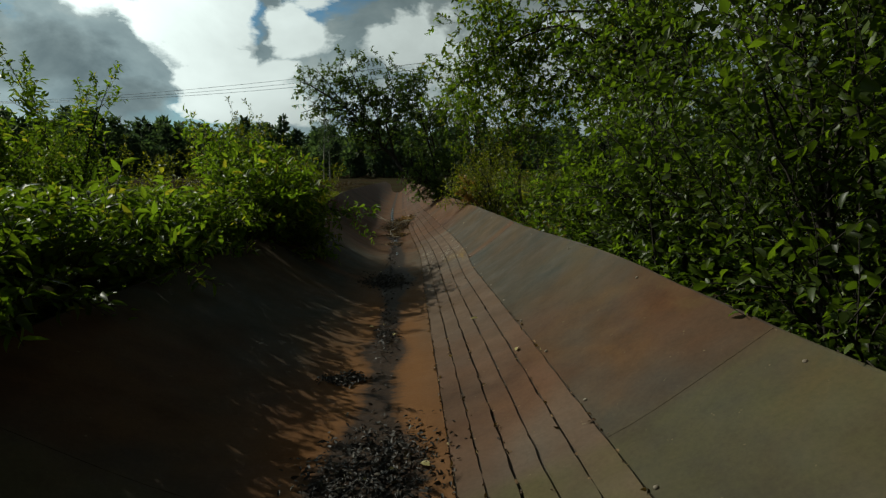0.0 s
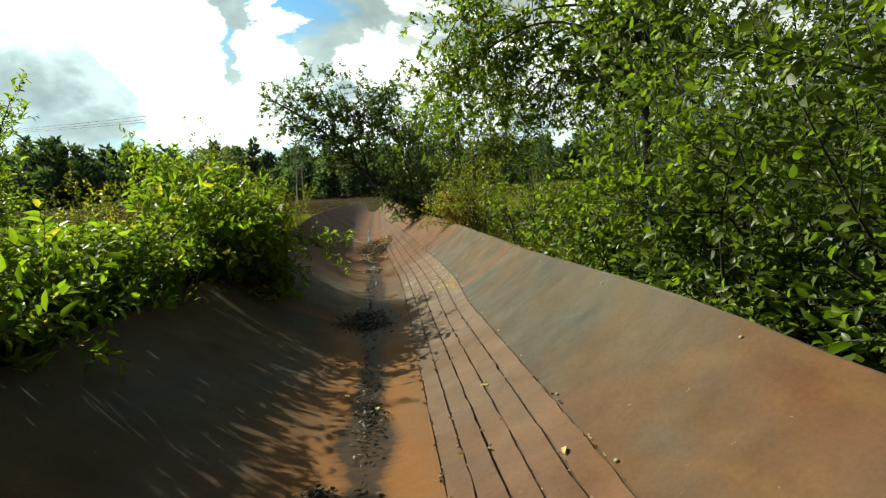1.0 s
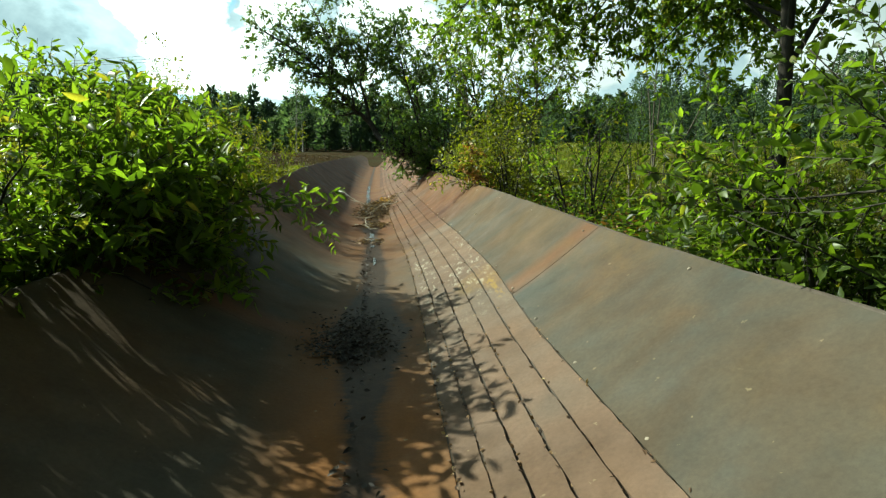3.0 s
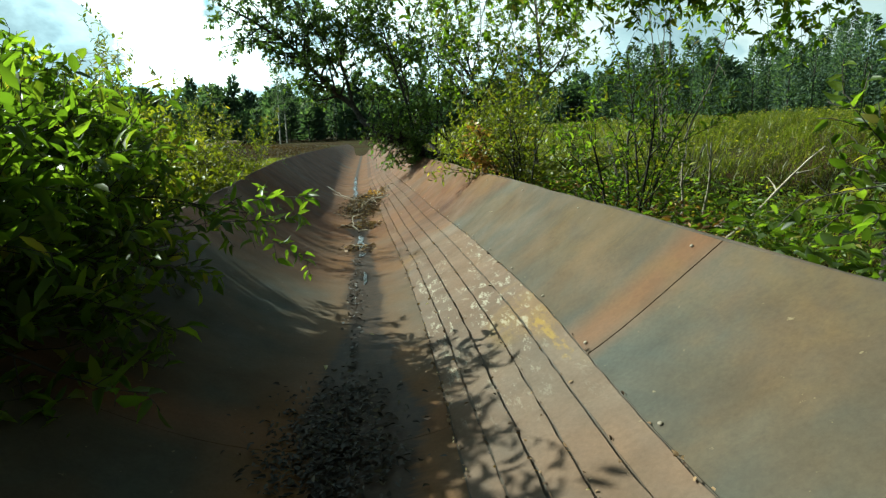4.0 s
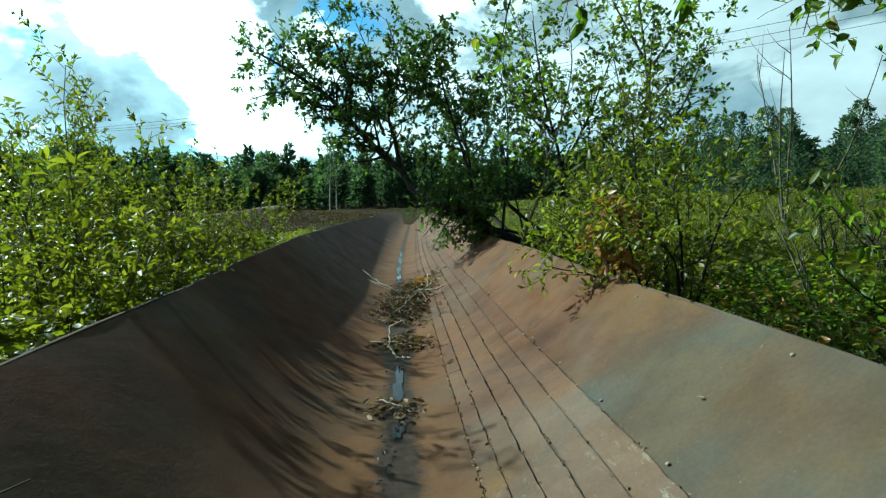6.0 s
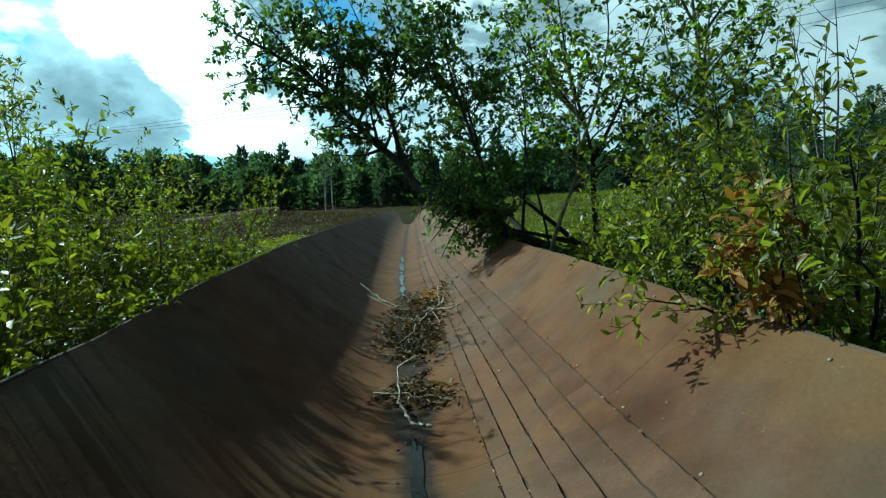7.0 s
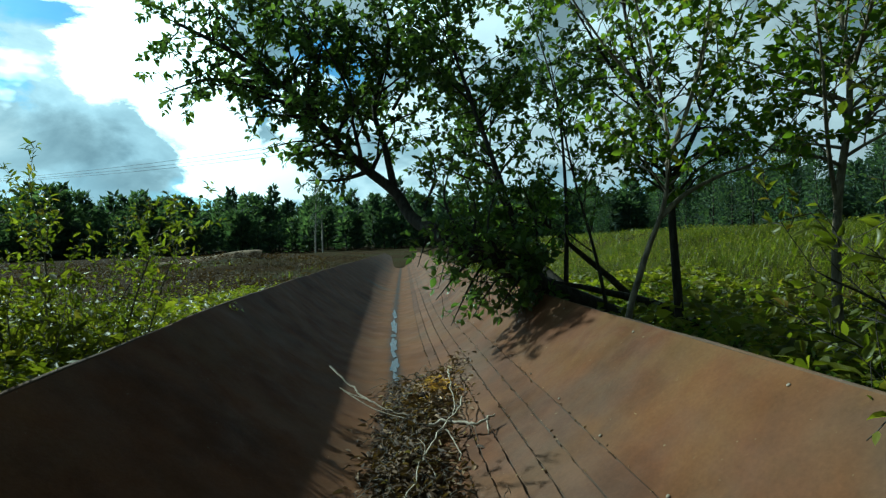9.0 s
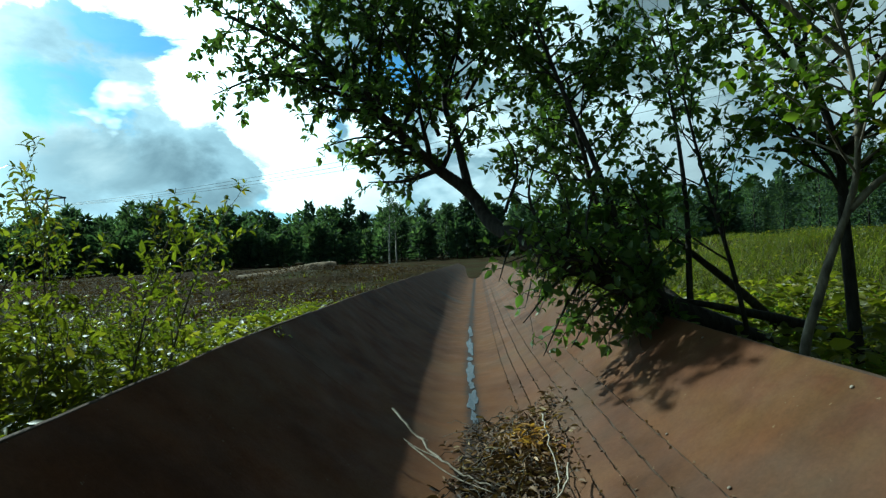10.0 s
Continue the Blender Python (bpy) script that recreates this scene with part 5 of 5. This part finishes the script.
def woods(name, seed, trees, mat, wood, label, conifer, leaf=0.75, dense=480):
    """A stand of far trees: trunks and many small clumps of foliage. trees: rows of x, y, height."""
    rng = np.random.default_rng(seed)
    pos, dirs, tubes = [], [], []
    for x, y, h in trees:
        z = float(ground_z(x, y))
        tubes.append((np.array([(x, y, z - 0.3), (x + 0.1 * rng.normal(), y, z + 0.5 * h), (x + 0.15 * rng.normal(), y, z + 0.95 * h)]), np.array((0.012, 0.008, 0.002)) * h))
        m = int(dense * (h / 8) ** 1.3)
        t = rng.random(m) ** 0.85
        if conifer:
            rad = 0.23 * h * (1 - t) ** 0.9 * (0.65 + 0.35 * np.sin(t * 45 + rng.random() * 6)) + 0.04
            zz = z + h * (0.06 + 0.94 * t)
        else:
            rad = 0.22 * h * np.sqrt(np.clip(1 - np.abs(2 * t - 0.7) ** 1.6 / 1.55, 0.01, 1)) * rng.uniform(0.5, 1.1, m)
            zz = z + h * (0.03 + 0.97 * t)
        a = rng.uniform(0, 6.283, m)
        r = rad * np.sqrt(rng.uniform(0.15, 1, m))
        pos.append(np.column_stack((x + r * np.cos(a), y + r * np.sin(a), zz)))
        dirs.append(np.column_stack((np.cos(a), np.sin(a), rng.uniform(-0.5, 1.6, m))))
    pos, dirs = np.concatenate(pos), np.concatenate(dirs)
    v, f = leaves_mesh(rng, pos, dirs, leaf, 0.4, False, 0.2, 1.0)
    root = thing(name, label, "woods", kind="stuff")
    solid("foliage", v, f, mat, root, smooth=False)
    v, f = tubes_mesh(tubes)
    solid("trunks", v, f, wood, root)


rng = np.random.default_rng(7)
rows_c, rows_b = [], []
for k in range(720):
    ang = radians(rng.uniform(-62, 58))
    dist = rng.uniform(60, 96)
    x, y = dist * math.sin(ang), 6 + dist * math.cos(ang)
    h = rng.uniform(4.6, 6.5) + (1.0 if rng.random() < 0.15 else 0)
    if ang < radians(-40):
        h *= 0.8
    (rows_c if rng.random() < 0.5 else rows_b).append((x, y, h))
for k in range(150):
    ang = radians(rng.uniform(-62, 58))
    dist = rng.uniform(57, 61)
    rows_b.append((dist * math.sin(ang), 6 + dist * math.cos(ang), rng.uniform(2.4, 4.2)))
for k in range(60):
    ang = radians(rng.uniform(60, 300))
    dist = rng.uniform(40, 60)
    rows_b.append((dist * math.sin(ang), 6 + dist * math.cos(ang), rng.uniform(6, 9)))
# the woods' haze comes from their leaf colours, there is no mist volume
woods("spruce_woods", 111, rows_c, HAZY_NEEDLE, BARK, "dark line of distant spruce woods", True)
woods("birch_woods", 112, rows_b, HAZY_LEAF, BARK, "distant mixed woods behind the field", False)
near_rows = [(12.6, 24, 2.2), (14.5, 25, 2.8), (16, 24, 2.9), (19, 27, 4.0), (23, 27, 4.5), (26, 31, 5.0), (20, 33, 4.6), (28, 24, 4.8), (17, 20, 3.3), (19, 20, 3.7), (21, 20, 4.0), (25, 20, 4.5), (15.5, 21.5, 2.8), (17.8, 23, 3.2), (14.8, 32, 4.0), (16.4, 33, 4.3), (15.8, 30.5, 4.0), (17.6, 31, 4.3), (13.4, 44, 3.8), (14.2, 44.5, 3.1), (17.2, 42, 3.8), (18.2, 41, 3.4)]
woods("bank_trees", 113, near_rows, HAZY_LEAF, BARK, "dark broad-leaved trees along the top of the bank", False, 0.17, 5600)


def birch(seed, x, y, h):
    rng = np.random.default_rng(seed)
    z = float(ground_z(x, y))
    root = thing("birch_tree", "slim white-stemmed birch at the edge of the field", "tree", "birches at the field edge")
    root.location = (x, y, z)
    path = wander(rng, (0, 0, -0.1), (0.02 * rng.normal(), 0, 1), h, 8, 0.02, 0.0)
    tubes, leaf_at = [(path, np.linspace(0.085, 0.02, 9))], []
    for _ in range(26):
        s = rng.uniform(0.42, 0.98)
        p = path[int(s * 8)]
        a = rng.uniform(0, 6.283)
        q = wander(rng, p, (math.cos(a), math.sin(a), 0.8), 1.5 * (1.15 - s) + 0.2, 5, 0.1, -0.06)
        tubes.append((q, np.linspace(0.018, 0.004, 6)))
        for _ in range(26):
            leaf_at.append((q[rng.integers(1, 6)] + 0.16 * rng.normal(size=3), rng.normal(size=3)))
    v, f = tubes_mesh(tubes)
    solid("trunk", v, f, BARK_BIRCH, root)
    v, f = leaves_mesh(rng, np.array([a for a, _ in leaf_at]), np.array([b for _, b in leaf_at]), 0.2, 0.6, False)
    solid("crown", v, f, HAZY_LEAF, root, smooth=False)


for i, (x, y, h) in enumerate(((-7.4, 57, 7.5), (-6.9, 58, 6.0))):
    birch(120 + i, x, y, h)


# ---------------------------------------------------------------- power line


def pylon(x, y, h):
    z = float(ground_z(x, y))
    root = thing("pylon", "grey steel lattice power pylon far across the field", "pylon", "pylons of the power line")
    root.location = (x, y, z)
    tubes = []
    for sx in (-1, 1):
        leg = np.array([(sx * 1.6, 0, 0), (sx * 1.6, 0, h)])
        tubes.append((leg, np.array((0.16, 0.12))))
    n = 6
    for k in range(n):
        a, b = h * k / n, h * (k + 1) / n
        tubes.append((np.array([(-1.6, 0, a), (1.6, 0, b)]), np.array((0.05, 0.05))))
        tubes.append((np.array([(1.6, 0, a), (-1.6, 0, b)]), np.array((0.05, 0.05))))
    v, f = tubes_mesh(tubes, 4)
    solid("mast", v, f, PYLON, root)
    v, f = tubes_mesh([(np.array([(-4.6, 0, h - 0.3), (4.6, 0, h - 0.3)]), np.array((0.14, 0.14))), (np.array([(-4.6, 0, h - 0.3), (0, 0, h + 0.9), (4.6, 0, h - 0.3)]), np.array((0.07, 0.07, 0.07)))], 4)
    solid("crossarm", v, f, PYLON, root)
    for sx in (-4.4, 0, 4.4):
        v, f = tubes_mesh([(np.array([(sx, 0, h - 0.35), (sx, 0, h - 1.5)]), np.array((0.07, 0.07)))], 6)
        solid("insulator", v, f, PYLON, root)
    return [(x + sx, y, z + h - 1.5) for sx in (-4.4, 0, 4.4)]


hang_a, hang_b = pylon(-64, 86, 12), pylon(60, 40, 19)
for a, b in zip(hang_a, hang_b):
    t = np.linspace(0, 1, 40)[:, None]
    path = np.array(a) * (1 - t) + np.array(b) * t
    path[:, 2] -= 12.0 * (t[:, 0] * (1 - t[:, 0]))
    v, f = tubes_mesh([(path, np.full(40, 0.022))], 4)
    tagged(solid("power_cable", v, f, CABLE), "thin overhead power cable across the sky", "cable", "cables of the power line")

# ---------------------------------------------------------------- litter in the trough


def bed_z(x, y):
    return section(float(x) - float(axis_x(y)), float(y))


def litter(name, seed, cx, cy, rx, ry, count, depth, label, mat=None, leaf=(0.044, 0.34)):
    rng = np.random.default_rng(seed)
    heaps = max(4, count // 60)
    ha, hr = rng.uniform(0, 6.283, heaps), np.sqrt(rng.random(heaps)) * 0.8
    pick = rng.integers(0, heaps, count)
    x = cx + rx * (hr * np.cos(ha))[pick] + 0.34 * rx * rng.normal(size=count)
    y = cy + ry * (hr * np.sin(ha))[pick] + 0.30 * ry * rng.normal(size=count)
    r = np.hypot((x - cx) / rx, (y - cy) / ry)
    z = np.array([bed_z(p, q) for p, q in zip(x, y)]) + 0.006 + depth * rng.random(count) * np.clip(1 - r, 0, 1)
    d = np.column_stack((rng.normal(size=count), rng.normal(size=count), 0.25 * rng.normal(size=count)))
    v, f = leaves_mesh(rng, np.column_stack((x, y, z)), d, leaf[0], leaf[1], True, 1.0, 0.35 + depth * 7)
    return tagged(solid(name, v, f, mat or LITTER, smooth=False), label, "leaf litter", kind="stuff")


litter("leaf_litter", 131, -0.02, 1.25, 0.16, 0.3, 1500, 0.012, "wet dark leaf litter lying in the gutter", LITTER_WET, (0.02, 0.42))
litter("leaf_litter", 132, -0.02, 2.75, 0.07, 0.45, 300, 0.01, "wet dark leaf litter lying in the gutter", LITTER_WET, (0.02, 0.42))
litter("leaf_litter", 133, -0.04, 4.22, 0.18, 0.30, 1700, 0.014, "wet dark leaf litter lying in the gutter", LITTER_WET, (0.021, 0.42))
litter("leaf_litter", 134, 0.02, 6.95, 0.10, 0.18, 90, 0.03, "dry brown leaf litter lying in the gutter")
litter("leaf_litter", 135, 0.02, 8.0, 0.15, 0.2, 420, 0.06, "dry brown leaf litter lying in the gutter")
litter("leaf_litter", 136, 0.03, 9.2, 0.17, 0.7, 2300, 0.075, "heap of dry brown leaves and twigs in the gutter")
litter("leaf_litter", 137, 0.17, 10.1, 0.13, 0.3, 420, 0.13, "heap of dry orange-brown leaves in the gutter", LEAF_DEAD)
litter("leaf_litter", 139, 0.08, 10.0, 0.2, 0.55, 1900, 0.09, "heap of dry brown leaves and twigs in the gutter")
litter("leaf_litter", 141, -0.15, 1.95, 0.07, 0.07, 380, 0.02, "clump of wet dark leaves on the steel", LITTER_WET, (0.021, 0.42))
litter("leaf_litter", 142, 0.25, 10.5, 0.14, 0.35, 160, 0.03, "dry brown leaf litter lying below the leaning willow")
litter("leaf_litter", 138, 0.0, 5.75, 0.05, 0.6, 90, 0.006, "wet dark leaf litter lying in the gutter", LITTER_WET, (0.02, 0.42))


def stick(points, r, label, forks=(), wood=None):
    line = smooth_path(points, 5)
    rough = np.random.default_rng(int(abs(points[0][1]) * 1000))
    line[1:-1] += 0.0045 * rough.normal(size=(len(line) - 2, 3))
    tubes = [(line, np.linspace(r, r * 0.55, len(line)))]
    for f in forks:
        p = smooth_path(f, 4)
        tubes.append((p, np.linspace(r * 0.6, r * 0.3, len(p))))
    foot = np.array(points[0], float)
    v, f = tubes_mesh(tubes, 6)
    ob = solid("stick", v - foot, f, wood or TWIG)
    ob.location = foot
    return tagged(ob, label, "stick", "sticks in the gutter")


def on(x, y, h=0.012):
    return (x, y, bed_z(x, y) + h)


stick([on(0.074, 7.58, 0.035), on(0.03, 7.61, 0.03), on(-0.01, 7.67, 0.025), on(-0.04, 7.8, 0.035), on(-0.056, 7.91, 0.04), on(-0.055, 8.25, 0.06), on(0.0, 8.36, 0.065), on(0.041, 8.44, 0.06)], 0.0078, "bent pale bare stick lying on leaf litter")
stick([on(-0.4, 10.22, 0.12), on(-0.28, 10.04, 0.11), on(-0.174, 9.88, 0.09), on(-0.07, 9.77, 0.075), on(0.03, 9.69, 0.06)], 0.0068, "long forked pale stick across the gutter", [[on(-0.19, 9.9, 0.09), on(-0.27, 9.97, 0.085), on(-0.33, 10.03, 0.08)], [on(-0.31, 10.0, 0.08), on(-0.14, 9.8, 0.07), on(0.03, 9.65, 0.06)]])
stick([on(0.10, 9.5, 0.075), on(0.19, 9.46, 0.075), on(0.274, 9.375, 0.06), on(0.33, 9.37, 0.05), on(0.363, 9.375, 0.05)], 0.0085, "pale bare stick across the gutter", [[on(0.33, 9.37, 0.05), on(0.322, 9.28, 0.025)]])
stick([on(0.268, 9.7, 0.08), on(0.22, 9.53, 0.08), on(0.149, 9.394, 0.085), on(0.061, 9.16, 0.075), on(-0.009, 8.89, 0.055), on(-0.078, 8.8, 0.03)], 0.0048, "thin pale stick lying on leaf litter", [[on(0.063, 9.17, 0.075), on(0.07, 9.27, 0.08), on(0.045, 9.36, 0.08)], [on(-0.003, 8.92, 0.055), on(-0.01, 8.84, 0.05), on(-0.004, 8.77, 0.035)], [on(0.06, 9.16, 0.075), on(0.09, 9.1, 0.05), on(0.1, 9.02, 0.04)]])
stick([on(0.16, 9.38, 0.08), on(0.19, 9.27, 0.05), on(0.206, 9.16, 0.02)], 0.0042, "thin pale twig in the gutter")
stick([on(0.25, 10.28, 0.08), on(0.24, 10.05, 0.08), on(0.229, 9.73, 0.07), on(0.2, 9.5, 0.08)], 0.0045, "thin pale twig in the gutter", [[on(0.24, 10.1, 0.08), on(0.27, 10.12, 0.06), on(0.302, 10.14, 0.045)]])
stick([on(-0.27, 8.67, 0.02), on(-0.19, 8.62, 0.025), on(-0.11, 8.59, 0.03), on(-0.02, 8.55, 0.035)], 0.0045, "thin pale twig in the gutter")
stick([on(-0.06, 7.0, 0.02), on(0.02, 6.9, 0.03), on(0.08, 6.85, 0.02)], 0.005, "thin pale twig in the gutter")
stick([on(-0.17, 8.0, 0.015), on(-0.06, 7.97, 0.03), on(0.05, 7.9, 0.035), on(0.12, 7.93, 0.02)], 0.005, "thin brown twig across the gutter")
rng = np.random.default_rng(140)
for k in range(90):
    x, y = 0.05 + 0.11 * rng.normal(), rng.uniform(8.6, 10.5)
    a, ln = rng.uniform(0, 3.14), rng.uniform(0.06, 0.2)
    stick([on(x, y, 0.03), on(x + 0.5 * ln * math.cos(a), y + 0.5 * ln * math.sin(a), rng.uniform(0.04, 0.09)), on(x + ln * math.cos(a + 0.3), y + ln * math.sin(a + 0.3), 0.03)], rng.uniform(0.0018, 0.0034), "thin dry twig on the leaf heap", (), BARK_PALE)


rng = np.random.default_rng(161)
spots_y = rng.uniform(0.2, 12, 2600)
which = rng.choice(6, 2600, p=(0.3, 0.2, 0.15, 0.13, 0.11, 0.11))
crumb_at = np.array([(float(axis_x(y)) + groove(i, y) + 0.004 * rng.normal(), y, section(groove(i, y), y) + 0.004) for i, y in zip(which, spots_y)])
v, f = leaves_mesh(rng, crumb_at, rng.normal(size=(2600, 3)) * np.array((0.5, 1, 0.3)), 0.014, 0.6, True, 1.0, 0.8)
tagged(solid("joint_dirt", v, f, LITTER, smooth=False), "crumbs of rust and dirt caught in the joints", "dirt", kind="stuff")
litter("leaf_bits", 160, 0.0, 5.0, 0.05, 5.2, 260, 0.003, "small dark scraps of leaf along the gutter", LITTER_WET, (0.024, 0.5))


def puddle(y0, y1, w, seed):
    """A shallow pool with an uneven shore in the lowest line of the gutter."""
    rng = np.random.default_rng(seed)
    n, mid, half = 26, 0.5 * (y0 + y1), 0.5 * (y1 - y0)
    bumps = rng.uniform(0, 6.28, 3)
    verts = [(float(axis_x(mid)), mid, float(sag(mid)) + 0.0042 + 0.006 * noise.noise(Vector((0.0, mid * 0.9, 3.0))))]
    for k in range(n):
        a = 2 * math.pi * k / n
        r = 1 + 0.22 * math.sin(2 * a + bumps[0]) + 0.2 * math.sin(5 * a + bumps[1]) + 0.12 * math.sin(9 * a + bumps[2])
        y = mid + half * r * math.cos(a)
        verts.append((float(axis_x(y)) + w * r * math.sin(a), y, float(sag(y)) + 0.0042 + 0.006 * noise.noise(Vector((0.0, y * 0.9, 3.0)))))
    faces = [(0, k + 1, (k + 1) % n + 1) for k in range(n)]
    tagged(solid("puddle", verts, faces, WATER), "shallow still water standing in the gutter", "water", "puddles in the gutter", kind="structure")


for k, (y0, y1, w) in enumerate(((5.85, 6.1, 0.012), (6.62, 6.8, 0.02), (6.95, 7.5, 0.026), (10.6, 10.82, 0.018), (10.86, 11.25, 0.03), (11.32, 11.5, 0.02), (11.55, 12.1, 0.034), (12.2, 12.4, 0.022), (12.5, 13.3, 0.03), (13.45, 14.2, 0.024))):
    puddle(y0, y1, w, 30 + k)

# fallen single leaves on the steel
LEAF_YELLOW = leafy("fallen_leaf", (0.5, 0.42, 0.1), (0.6, 0.5, 0.16), (0.62, 0.58, 0.36), 0.1)
rng = np.random.default_rng(150)
spots = [(0.02, 1.25), (-0.05, 1.2), (0.13, 1.24), (0.03, 2.58), (-0.03, 2.8), (-0.08, 2.75), (0.49, 1.85), (0.43, 2.45), (0.45, 7.62), (0.39, 7.95), (0.6, 4.7), (0.3, 5.2), (0.36, 4.9), (-0.1, 4.7), (0.05, 5.0), (0.7, 8.8), (0.8, 6.0), (0.75, 3.2)]
for x, y in spots:
    a = rng.uniform(0, 6.283)
    v, f = leaves_mesh(rng, np.zeros((1, 3)), np.array([(math.cos(a), math.sin(a), 0.05)]), 0.032, 0.6, True, 1.0, 0.15)
    ob = solid("fallen_leaf", v, f, LEAF_YELLOW, smooth=False)
    ob.location = on(x, y, 0.006)
    tagged(ob, "small yellow fallen leaf on the rusty steel", "leaf", "fallen leaves")
